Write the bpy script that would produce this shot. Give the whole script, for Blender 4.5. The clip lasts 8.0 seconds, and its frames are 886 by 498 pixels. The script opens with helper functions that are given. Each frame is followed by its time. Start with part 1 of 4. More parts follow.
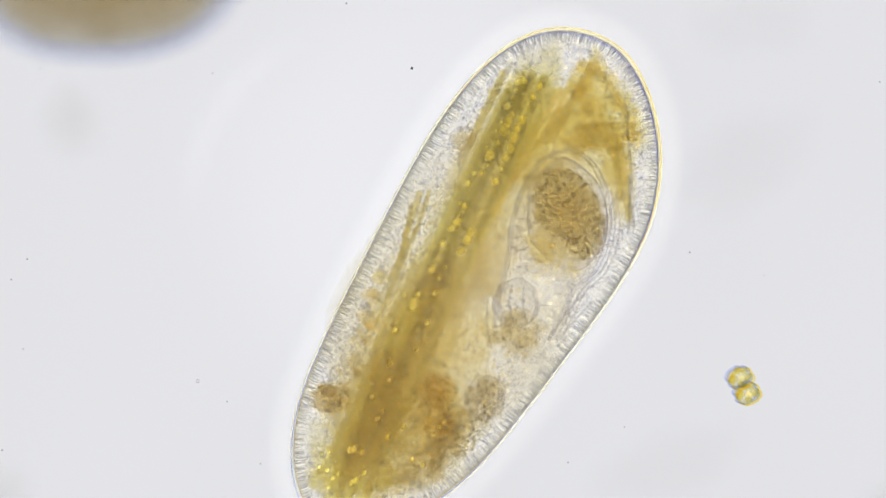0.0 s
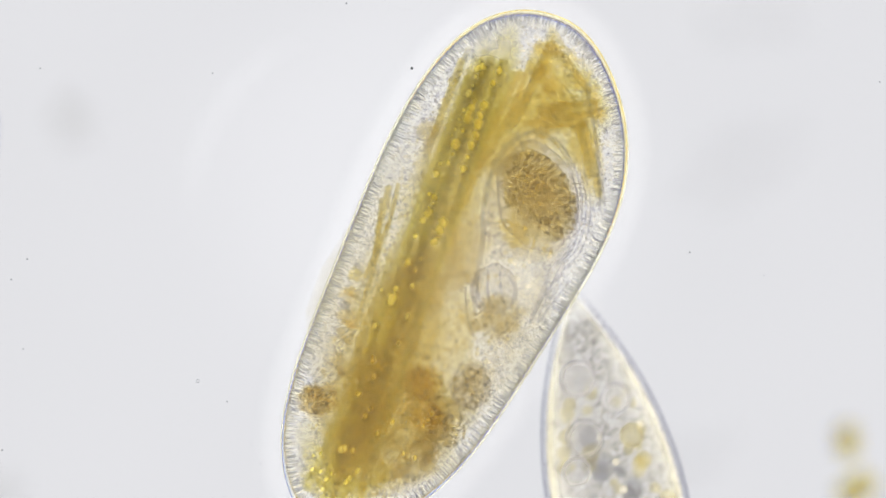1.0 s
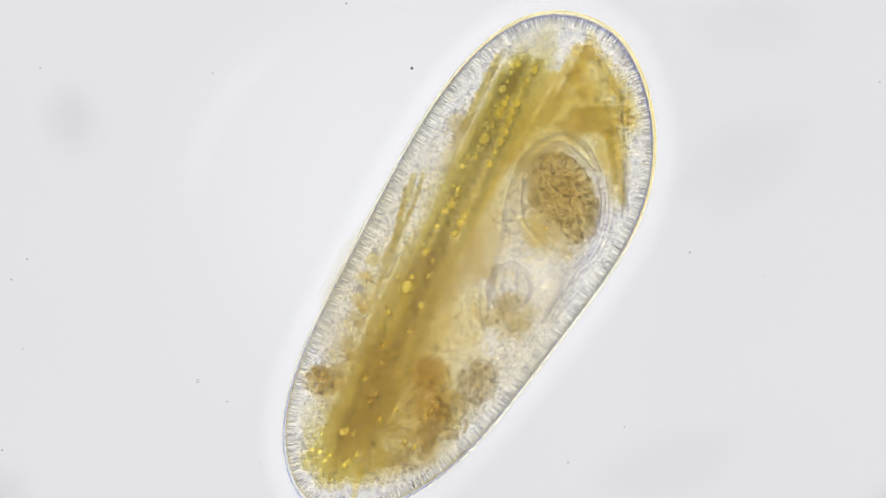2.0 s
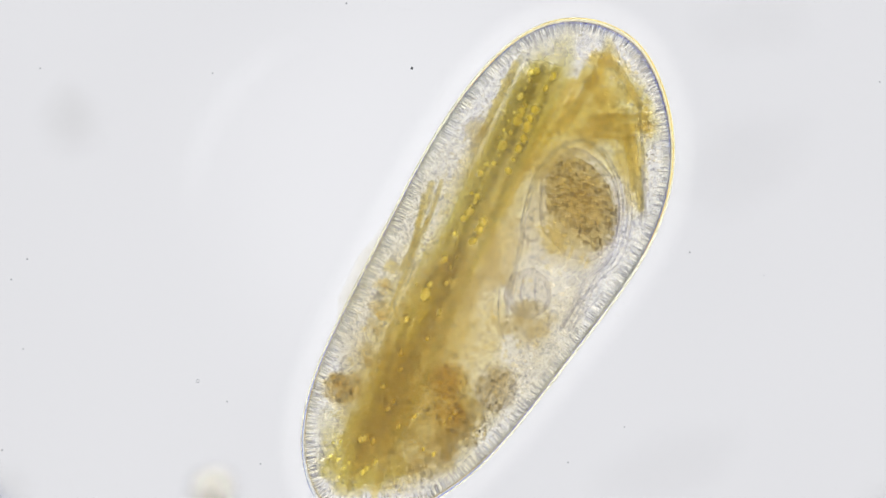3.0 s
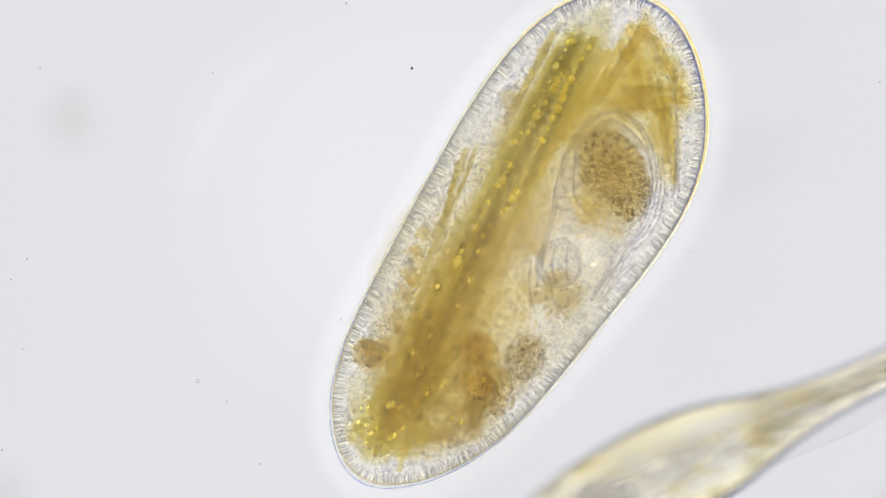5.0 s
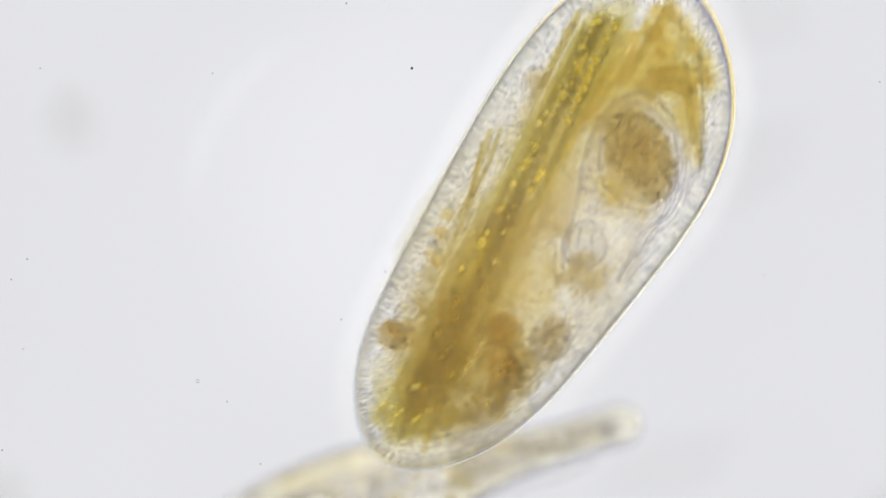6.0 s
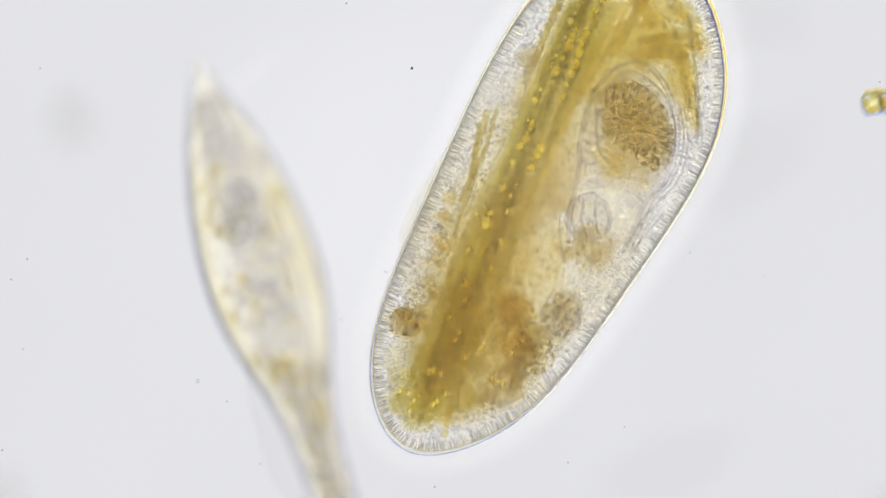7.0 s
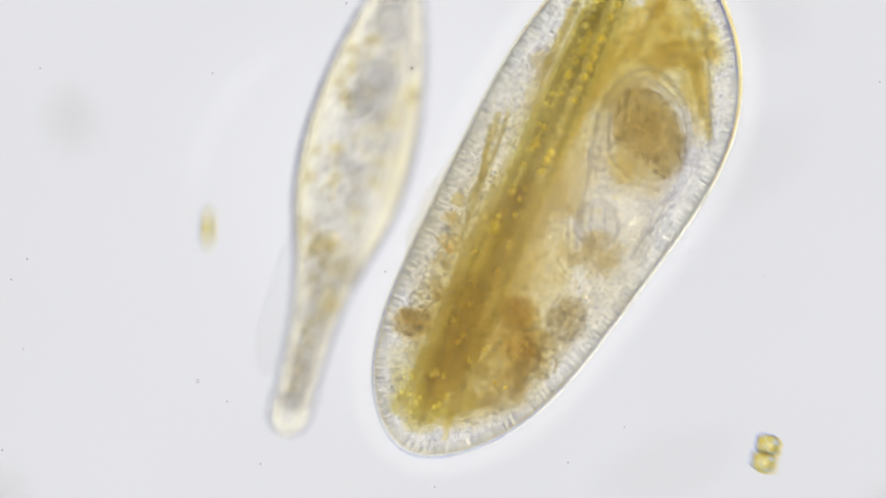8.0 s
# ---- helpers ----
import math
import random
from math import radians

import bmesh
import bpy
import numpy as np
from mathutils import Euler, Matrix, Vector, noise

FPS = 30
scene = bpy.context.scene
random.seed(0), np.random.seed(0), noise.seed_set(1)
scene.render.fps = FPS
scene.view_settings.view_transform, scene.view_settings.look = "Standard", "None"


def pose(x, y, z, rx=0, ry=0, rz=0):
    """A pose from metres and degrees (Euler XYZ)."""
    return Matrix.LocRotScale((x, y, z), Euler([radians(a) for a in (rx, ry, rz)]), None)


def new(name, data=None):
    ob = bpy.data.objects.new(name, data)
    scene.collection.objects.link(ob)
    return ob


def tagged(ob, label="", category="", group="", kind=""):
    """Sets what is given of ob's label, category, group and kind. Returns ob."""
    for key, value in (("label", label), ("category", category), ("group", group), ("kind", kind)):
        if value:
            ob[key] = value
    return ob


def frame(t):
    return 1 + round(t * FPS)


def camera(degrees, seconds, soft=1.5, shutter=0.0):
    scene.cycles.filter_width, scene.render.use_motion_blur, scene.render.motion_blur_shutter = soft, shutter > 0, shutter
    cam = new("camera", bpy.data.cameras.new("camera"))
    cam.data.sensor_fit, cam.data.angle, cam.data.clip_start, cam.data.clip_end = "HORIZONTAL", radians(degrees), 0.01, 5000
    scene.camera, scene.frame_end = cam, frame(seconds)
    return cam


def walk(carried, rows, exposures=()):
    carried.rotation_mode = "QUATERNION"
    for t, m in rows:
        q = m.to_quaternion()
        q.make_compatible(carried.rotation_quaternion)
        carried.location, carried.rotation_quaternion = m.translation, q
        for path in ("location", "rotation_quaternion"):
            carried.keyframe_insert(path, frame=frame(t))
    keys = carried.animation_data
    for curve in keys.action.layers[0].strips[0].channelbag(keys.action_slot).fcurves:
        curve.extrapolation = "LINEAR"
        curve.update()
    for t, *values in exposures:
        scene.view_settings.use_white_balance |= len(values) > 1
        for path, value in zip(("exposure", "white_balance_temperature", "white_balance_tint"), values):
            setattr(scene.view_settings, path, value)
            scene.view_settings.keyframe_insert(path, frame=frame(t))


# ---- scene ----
# A drop of pond water under a bright-field microscope, as a scale model: 1 m here stands for 0.1 mm.
# The camera looks straight down; the slide lies below, and the lamp shines up through it.

# ---- camera ----
PX = 0.0035                       # metres in the plane of focus for one unit of the plan
LENS = 20.0
DIST = 784 * PX / math.tan(radians(LENS / 2))
cam = camera(LENS, 8.0, soft=1.4, shutter=0.9)
walk(cam, [(0.0, pose(0, 0, DIST)), (8.0, pose(0, 0, DIST))])
cam.data.dof.use_dof = True
cam.data.dof.focus_distance = DIST
cam.data.dof.aperture_fstop = 0.042
scene.cycles.transparent_max_bounces = 96
scene.cycles.max_bounces = 24

# ---- world and lamp ----
world = bpy.data.worlds.new("dim_room")
world.use_nodes = True
world.node_tree.nodes["Background"].inputs[0].default_value = (0.40, 0.40, 0.42, 1)
world.node_tree.nodes["Background"].inputs[1].default_value = 1.0
scene.world = world


# ---- materials ----
def tree(name):
    mat = bpy.data.materials.new(name)
    mat.use_nodes = True
    nt = mat.node_tree
    nt.nodes.clear()
    return mat, nt, nt.nodes.new("ShaderNodeOutputMaterial")


def maths(nt, op, a, b=None, clamp=False):
    n = nt.nodes.new("ShaderNodeMath")
    n.operation, n.use_clamp = op, clamp
    for k, v in enumerate((a, b)):
        if v is None:
            continue
        if isinstance(v, (int, float)):
            n.inputs[k].default_value = v
        else:
            nt.links.new(v, n.inputs[k])
    return n.outputs[0]


def noise_of(nt, scale, detail=3.0, stretch=(1, 1, 1), distortion=0.0):
    co = nt.nodes.new("ShaderNodeTexCoord")
    mp = nt.nodes.new("ShaderNodeMapping")
    mp.inputs["Scale"].default_value = stretch
    nz = nt.nodes.new("ShaderNodeTexNoise")
    nz.inputs["Scale"].default_value, nz.inputs["Detail"].default_value = scale, detail
    nz.inputs["Distortion"].default_value = distortion
    nt.links.new(co.outputs["Object"], mp.inputs["Vector"])
    nt.links.new(mp.outputs["Vector"], nz.inputs["Vector"])
    return nz.outputs["Fac"]


def stain(name, rgb, k=1.0, how="round", cap=6.0, power=1.0, grain=0.0, grain_scale=20.0, blotch=0.0, blotch_scale=4.0, each=0.0, milk=0.0, gloss=0.02):
    """A clear tinted body. rgb: what one thickness lets through. how: "round", a solid round thing, which absorbs by the upright part of its
    normal; "lens", a soft mass, by its depth between top and bottom; "shell", a thin skin, by the length of the way through it, and "edge",
    the same with a skin that is clear where it lies flat.
    milk: how much of the light one thickness scatters."""
    mat, nt, out = tree(name)
    geo = nt.nodes.new("ShaderNodeNewGeometry")
    sep = nt.nodes.new("ShaderNodeSeparateXYZ")
    if how == "lens":
        co = nt.nodes.new("ShaderNodeTexCoord")
        nt.links.new(co.outputs["Generated"], sep.inputs[0])
        depth = maths(nt, "MULTIPLY", maths(nt, "ABSOLUTE", maths(nt, "SUBTRACT", sep.outputs[2], 0.5)), 2.0)
    else:
        nt.links.new(geo.outputs["Normal"], sep.inputs[0])
        depth = maths(nt, "ABSOLUTE", sep.outputs[2])
        if how in ("shell", "edge"):
            depth = maths(nt, "DIVIDE", 1.0, maths(nt, "MAXIMUM", depth, 1.0 / cap))
        if how == "edge":
            depth = maths(nt, "MAXIMUM", maths(nt, "SUBTRACT", depth, 1.0), 0.0)
    if power != 1.0:
        depth = maths(nt, "POWER", depth, power)
    if grain:
        g = maths(nt, "MULTIPLY", maths(nt, "SUBTRACT", noise_of(nt, grain_scale, 3.0), 0.5), 4.0 * grain)
        depth = maths(nt, "MULTIPLY", depth, maths(nt, "MAXIMUM", maths(nt, "ADD", g, 1.0), 0.0))
    if blotch:
        g = maths(nt, "MULTIPLY", maths(nt, "SUBTRACT", noise_of(nt, blotch_scale, 2.0, distortion=0.6), 0.5), 4.0 * blotch)
        depth = maths(nt, "MULTIPLY", depth, maths(nt, "MAXIMUM", maths(nt, "ADD", g, 1.0), 0.05))
    if each:
        isl = geo.outputs["Random Per Island"]
        depth = maths(nt, "MULTIPLY", depth, maths(nt, "ADD", maths(nt, "MULTIPLY", isl, 2 * each), 1.0 - each))
    pigment = maths(nt, "MULTIPLY", depth, k)
    com = nt.nodes.new("ShaderNodeCombineColor")
    for i in range(3):
        nt.links.new(maths(nt, "POWER", float(rgb[i]), pigment), com.inputs[i])
    tr = nt.nodes.new("ShaderNodeBsdfTransparent")
    nt.links.new(com.outputs[0], tr.inputs[0])
    last = tr.outputs[0]
    if milk:
        tl = nt.nodes.new("ShaderNodeBsdfTranslucent")
        tl.inputs[0].default_value = (*[min(1.0, 0.25 + 0.75 * c) for c in rgb], 1)
        mx = nt.nodes.new("ShaderNodeMixShader")
        nt.links.new(maths(nt, "SUBTRACT", 1.0, maths(nt, "POWER", 1.0 - milk, depth)), mx.inputs[0])
        nt.links.new(last, mx.inputs[1])
        nt.links.new(tl.outputs[0], mx.inputs[2])
        last = mx.outputs[0]
    if gloss:
        wet = nt.nodes.new("ShaderNodeBsdfPrincipled")
        wet.inputs["Base Color"].default_value = (*[c * 0.8 for c in rgb], 1)
        wet.inputs["Roughness"].default_value = 0.35
        mx = nt.nodes.new("ShaderNodeMixShader")
        mx.inputs[0].default_value = gloss
        nt.links.new(last, mx.inputs[1])
        nt.links.new(wet.outputs[0], mx.inputs[2])
        last = mx.outputs[0]
    nt.links.new(last, out.inputs[0])
    return mat


def lamp_material(name, strength):
    mat, nt, out = tree(name)
    em = nt.nodes.new("ShaderNodeEmission")
    em.inputs[0].default_value = (0.963, 0.967, 0.999, 1)
    uneven = maths(nt, "MULTIPLY", maths(nt, "SUBTRACT", noise_of(nt, 0.55, 2.0), 0.5), 0.07)
    # the condenser throws a slightly brighter round spot on the middle of the field
    co, far, spot = nt.nodes.new("ShaderNodeTexCoord"), nt.nodes.new("ShaderNodeVectorMath"), nt.nodes.new("ShaderNodeMapRange")
    far.operation, spot.interpolation_type = "DISTANCE", "SMOOTHSTEP"
    far.inputs[1].default_value = (-0.20, 0.55, -6.0)
    nt.links.new(co.outputs["Object"], far.inputs[0])
    nt.links.new(far.outputs["Value"], spot.inputs["Value"])
    for key, value in (("From Min", 0.9), ("From Max", 2.5), ("To Min", 1.085), ("To Max", 1.0)):
        spot.inputs[key].default_value = value
    nt.links.new(maths(nt, "MULTIPLY", maths(nt, "MULTIPLY", maths(nt, "ADD", uneven, 1.0), spot.outputs["Result"]), strength), em.inputs[1])
    nt.links.new(em.outputs[0], out.inputs[0])
    return mat


def glass_material():
    mat, nt, out = tree("slide_glass")
    fr = nt.nodes.new("ShaderNodeFresnel")
    fr.inputs[0].default_value = 1.12
    tr, gl = nt.nodes.new("ShaderNodeBsdfTransparent"), nt.nodes.new("ShaderNodeBsdfGlossy")
    tr.inputs[0].default_value = (0.988, 0.987, 0.988, 1)
    gl.inputs["Roughness"].default_value = 0.02
    mx = nt.nodes.new("ShaderNodeMixShader")
    nt.links.new(fr.outputs[0], mx.inputs[0])
    nt.links.new(tr.outputs[0], mx.inputs[1])
    nt.links.new(gl.outputs[0], mx.inputs[2])
    nt.links.new(mx.outputs[0], out.inputs[0])
    return mat


# the strong ring is an added fill light for the scattering parts
M_LAMP, M_FILL_RING, M_GLASS = lamp_material("lamp_field", 0.818), lamp_material("fill_ring", 7.5), glass_material()
# the large ciliate
M_PELLICLE = stain("pellicle", (0.975, 0.965, 0.945), 0.40, "shell", cap=9.0, grain=0.25, grain_scale=14)
M_RIM = stain("pellicle_rim", (0.52, 0.51, 0.55), 0.006, "shell", cap=26.0, power=2.0, gloss=0)
M_EDGE_GLOW = stain("edge_glow", (1.0, 0.965, 0.66), 0.060, "edge", cap=26.0, milk=0.06, gloss=0)
# blue and gold tints for painting the lens's colour fringes
M_RIM_BLUE = stain("pellicle_blue_fringe", (0.44, 0.55, 0.98), 0.010, "shell", cap=26.0, power=2.0, gloss=0)
M_RIM_GOLD = stain("pellicle_gold_fringe", (0.99, 0.92, 0.58), 0.009, "shell", cap=26.0, power=2.0, gloss=0)
M_VEIL = stain("haze_veil", (0.97, 0.965, 0.955), 0.5, "round", power=1.2, grain=0.9, grain_scale=48, milk=0.03, gloss=0)
# scattering ring that paints the bright halo round the ciliate
M_HALO = stain("halo_glow", (1.0, 1.0, 1.0), 0.01, "lens", power=5.0, milk=0.024, gloss=0)
M_ROD = stain("trichocyst", (0.52, 0.53, 0.61), 0.50, each=0.6, gloss=0.0)
M_ROD_WHITE = stain("bright_trichocyst", (1.0, 0.985, 0.93), 0.4, each=0.6, milk=0.19, gloss=0.0)
M_GRAIN = stain("cell_granule", (0.60, 0.60, 0.66), 0.125, "shell", cap=4.0, each=0.8, gloss=0.0)
M_SPARK = stain("bright_granule", (1.0, 0.97, 0.90), 0.3, each=0.6, milk=0.18, gloss=0.0)
M_GRAIN_WARM = stain("warm_granule", (0.84, 0.75, 0.45), 0.15, "shell", cap=3.0, each=0.8, gloss=0.0)
M_GRAIN_BROWN = stain("brown_granule", (0.58, 0.51, 0.33), 0.20, "shell", cap=4.0, each=0.8, gloss=0.0)
M_GRAIN_OLIVE = stain("olive_granule", (0.62, 0.53, 0.24), 0.10, "shell", cap=3.0, each=0.8, gloss=0.0)
M_GRAIN_GOLD = stain("golden_granule", (1.0, 0.90, 0.50), 0.25, each=0.6, milk=0.17, gloss=0.0)
M_CELL = stain("filament_cell_skin", (0.62, 0.57, 0.20), 0.085, "shell", cap=7.0, each=0.4, milk=0.02, gloss=0.0)
M_GOLDEN = stain("golden_food", (0.82, 0.705, 0.34), 0.52, "lens", power=1.5, blotch=0.8, blotch_scale=8, grain=0.5, grain_scale=40, milk=0.05)
M_PLASM = stain("cytoplasm", (0.87, 0.825, 0.68), 0.68, "lens", power=1.0, blotch=0.5, blotch_scale=3.0, grain=0.6, grain_scale=30, milk=0.05)
M_OLIVE = stain("olive_food", (0.772, 0.703, 0.345), 0.50, "lens", power=1.7, blotch=0.5, blotch_scale=5.5, grain=0.6, grain_scale=26, milk=0.04)
M_DENSE = stain("dense_food", (0.74, 0.66, 0.365), 0.56, "lens", power=1.8, blotch=0.4, blotch_scale=5.5, grain=0.5, grain_scale=26, milk=0.05)
M_FILAMENT = stain("filament_cell", (0.82, 0.775, 0.32), 0.15, grain=0.4, grain_scale=40, each=0.5, milk=0.04)
M_WALL = stain("filament_wall", (0.58, 0.53, 0.30), 0.062, "shell", cap=7.0)
M_BEAD = stain("oil_bead", (1.0, 0.92, 0.27), 0.25, power=1.0, milk=0.50, gloss=0)
M_NEEDLE = stain("golden_needle", (0.81, 0.685, 0.28), 0.30, grain=0.15, grain_scale=50, milk=0.05)
M_CLOUD = stain("brown_cloud", (0.69, 0.60, 0.38), 0.72, "lens", power=2.6, grain=0.6, grain_scale=26, blotch=0.4, blotch_scale=8, milk=0.06)
M_BROWN = stain("brown_food", (0.71, 0.63, 0.39), 0.54, "lens", power=0.6, grain=0.8, grain_scale=60, blotch=0.3, blotch_scale=9, milk=0.07)
M_BAND = stain("olive_band", (0.775, 0.69, 0.37), 0.36, "lens", power=0.55, grain=0.4, grain_scale=30, blotch=0.4, blotch_scale=5, milk=0.05)
M_ORANGE = stain("orange_food", (0.78, 0.62, 0.28), 0.78, "lens", power=3.2, grain=0.8, grain_scale=28, blotch=0.5, blotch_scale=9, milk=0.05)
M_TAN = stain("tan_haze", (0.80, 0.725, 0.53), 0.62, "lens", power=2.6, grain=0.4, grain_scale=22, blotch=0.3, blotch_scale=6, milk=0.07)
M_HAZE = stain("brown_haze", (0.77, 0.67, 0.42), 0.20, "lens", power=1.6, blotch=0.4, blotch_scale=5, milk=0.04)
M_SAND = stain("sand_vesicle", (0.89, 0.84, 0.66), 0.85, "lens", power=1.3, grain=0.3, grain_scale=24, milk=0.06)
M_VACUOLE = stain("vacuole_skin", (0.64, 0.62, 0.66), 0.085, "shell", cap=10.0, milk=0.012)
M_CILIA = stain("cilium", (0.88, 0.89, 0.92), 0.25, gloss=0.0)
M_SPECK = stain("dark_speck", (0.25, 0.26, 0.28), 1.0)
M_SPECK_FAINT = stain("faint_speck", (0.55, 0.56, 0.58), 0.5)
M_SMEAR = stain("grey_smear", (0.90, 0.90, 0.89), 0.5, "lens", power=2.5)
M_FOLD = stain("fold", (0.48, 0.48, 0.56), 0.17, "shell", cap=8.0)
M_BRIGHT_LINE = stain("bright_line", (1.0, 0.99, 0.95), 0.1, milk=0.12, gloss=0)
M_DROP = stain("bright_drop", (1.0, 0.96, 0.80), 0.3, power=1.2, milk=0.60, gloss=0)
M_ARC = stain("spot_edge", (1.0, 1.0, 1.0), 0.01, "lens", power=1.5, milk=0.013, gloss=0)
M_SMEAR_FAINT = stain("faint_smear", (0.97, 0.97, 0.97), 0.5, "lens", power=3.0)
# the swimmer
M_SW_SKIN = stain("swimmer_skin", (0.90, 0.90, 0.90), 0.10, "shell", cap=16.0, grain=0.3, grain_scale=16)
M_SW_RIM = stain("swimmer_rim", (0.55, 0.56, 0.63), 0.20, "edge", cap=5.5, gloss=0)
M_SW_BRIGHT = stain("swimmer_bright_fringe", (1.0, 0.985, 0.90), 0.035, "edge", cap=6.0, milk=0.45, gloss=0)
M_SW_PLASM = stain("swimmer_plasm", (0.845, 0.83, 0.785), 0.72, grain=0.9, grain_scale=30, blotch=0.5, blotch_scale=6, milk=0.04)
M_SW_VAC = stain("swimmer_vacuole", (0.66, 0.66, 0.71), 0.10, "shell", cap=12.0, milk=0.10)
M_SW_DARK = stain("grey_food", (0.55, 0.55, 0.59), 0.34, "lens", power=1.4, blotch=0.5, blotch_scale=9)
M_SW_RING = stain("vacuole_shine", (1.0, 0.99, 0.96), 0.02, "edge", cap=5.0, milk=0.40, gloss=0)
M_SW_GOLD = stain("swimmer_gold_fringe", (1.0, 0.92, 0.52), 0.12, "edge", cap=8.0, milk=0.06, gloss=0)
M_SW_GRAIN = stain("swimmer_granule", (0.58, 0.56, 0.56), 0.12, "shell", cap=4.0, each=0.8, gloss=0.0)
M_SW_FOOD = stain("yellow_food", (0.83, 0.77, 0.52), 0.27, "shell", cap=5.0, milk=0.10)
M_BIG = stain("tan_body", (0.62, 0.50, 0.28), 0.70, "lens", power=0.8, blotch=0.4, blotch_scale=2.5)
M_BIG_RIM = stain("tan_body_edge_shade", (0.58, 0.63, 0.80), 0.20, "shell", cap=8.0)
M_ALGA_WALL = stain("alga_wall", (0.42, 0.41, 0.40), 0.06, "shell", cap=10.0)
# the same painted lens fringes for the algae
M_ALGA_BLUE = stain("alga_blue_fringe", (0.50, 0.58, 0.95), 0.15, "edge", cap=6.0, gloss=0)
M_ALGA_GOLD = stain("alga_gold_fringe", (1.0, 0.84, 0.20), 0.24, "edge", cap=6.0, gloss=0)
M_ALGA = stain("alga_chloroplast", (0.86, 0.73, 0.18), 0.42, power=0.7, grain=0.5, grain_scale=40, blotch=0.9, blotch_scale=12, milk=0.06)
M_PYRENOID = stain("alga_pyrenoid", (1.0, 0.96, 0.78), 0.4, milk=0.62)


# ---- mesh helpers ----
class Shape:
    """Vertices and faces of one mesh, gathered piece by piece."""

    def __init__(self):
        self.v, self.f = [], []

    def add(self, verts, faces):
        n = len(self.v)
        self.v.extend(verts)
        self.f.extend(tuple(i + n for i in f) for f in faces)
        return self

    def ball(self, c, r, rot=None, nu=14, nv=9, rough=0.0, seed=0.0, square=1.0):
        c = Vector(c)
        r = Vector(r) if hasattr(r, "__len__") else Vector((r, r, r))
        verts, faces = [], []
        for j in range(nv + 1):
            th = math.pi * j / nv
            ring = 1 if j in (0, nv) else nu
            for i in range(ring):
                ph = 2 * math.pi * i / nu
                d = Vector((math.sin(th) * math.cos(ph), math.sin(th) * math.sin(ph), math.cos(th)))
                if square != 1.0:
                    d = Vector([math.copysign(abs(e) ** square, e) for e in d])
                q = 1.0 + (rough * noise.noise(Vector((d.x, d.y, 0)) * 1.9 + Vector((seed, 3.1 * seed, 0))) if rough else 0.0)
                p = Vector((d.x * r.x, d.y * r.y, d.z * r.z)) * q
                verts.append(c + (rot @ p if rot else p))
        start = lambda j: 0 if j == 0 else 1 + (j - 1) * nu
        for j in range(nv):
            a, b = start(j), start(j + 1)
            for i in range(nu):
                k = (i + 1) % nu
                if j == 0:
                    faces.append((a, b + i, b + k))
                elif j == nv - 1:
                    faces.append((a + i, b, a + k))
                else:
                    faces.append((a + i, b + i, b + k, a + k))
        return self.add(verts, faces)

    def tube(self, pts, radii, n=8, flat=1.0, caps=True):
        pts = [Vector(p) for p in pts]
        verts, faces = [], []
        for i, p in enumerate(pts):
            t = (pts[min(i + 1, len(pts) - 1)] - pts[max(i - 1, 0)]).normalized()
            a = t.cross(Vector((0, 0, 1)))
            a = a.normalized() if a.length > 1e-4 else Vector((1, 0, 0))
            b = a.cross(t)
            r = radii[i] if hasattr(radii, "__len__") else radii
            for k in range(n):
                w = 2 * math.pi * k / n
                verts.append(p + a * (r * math.cos(w)) + b * (r * flat * math.sin(w)))
        for i in range(len(pts) - 1):
            for k in range(n):
                m = (k + 1) % n
                faces.append((i * n + k, i * n + m, (i + 1) * n + m, (i + 1) * n + k))
        if caps:
            faces.append(tuple(range(n - 1, -1, -1)))
            faces.append(tuple((len(pts) - 1) * n + k for k in range(n)))
        return self.add(verts, faces)

    def rod(self, p, q, r):
        return self.tube([p, q], [r, r * 0.6], n=3, caps=False)


def smooth_line(pts, steps):
    """Points at even steps along a soft curve through the plan's points."""
    q = [pts[0], *pts, pts[-1]]
    out = []
    for i in range(steps + 1):
        f = i / steps * (len(pts) - 1)
        k = min(int(f), len(pts) - 2)
        t = f - k
        out.append(tuple(0.5 * (2 * q[k + 1][d] + (q[k + 2][d] - q[k][d]) * t + (2 * q[k][d] - 5 * q[k + 1][d] + 4 * q[k + 2][d] - q[k + 3][d]) * t * t
                                + (3 * q[k + 1][d] - q[k][d] - 3 * q[k + 2][d] + q[k + 3][d]) * t ** 3) for d in (0, 1)))
    return out


def link_shape(name, shape, mat, parent=None, label="", smooth=True):
    me = bpy.data.meshes.new(name)
    me.from_pydata([tuple(v) for v in shape.v], [], shape.f)
    me.materials.append(mat)
    if smooth:
        me.polygons.foreach_set("use_smooth", [True] * len(me.polygons))
    me.update()
    ob = new(name, me)
    if parent:
        ob.parent = parent
    return tagged(ob, label)


part = link_shape


def thing(name, label, category, group="", kind=""):
    return tagged(new(name), label, category, group, kind)


def at_plan(x, y, z=0.0):
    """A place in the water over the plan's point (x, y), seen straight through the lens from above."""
    k = PX * (DIST - z) / DIST
    return ((x - 784) * k, (441 - y) * k, z)


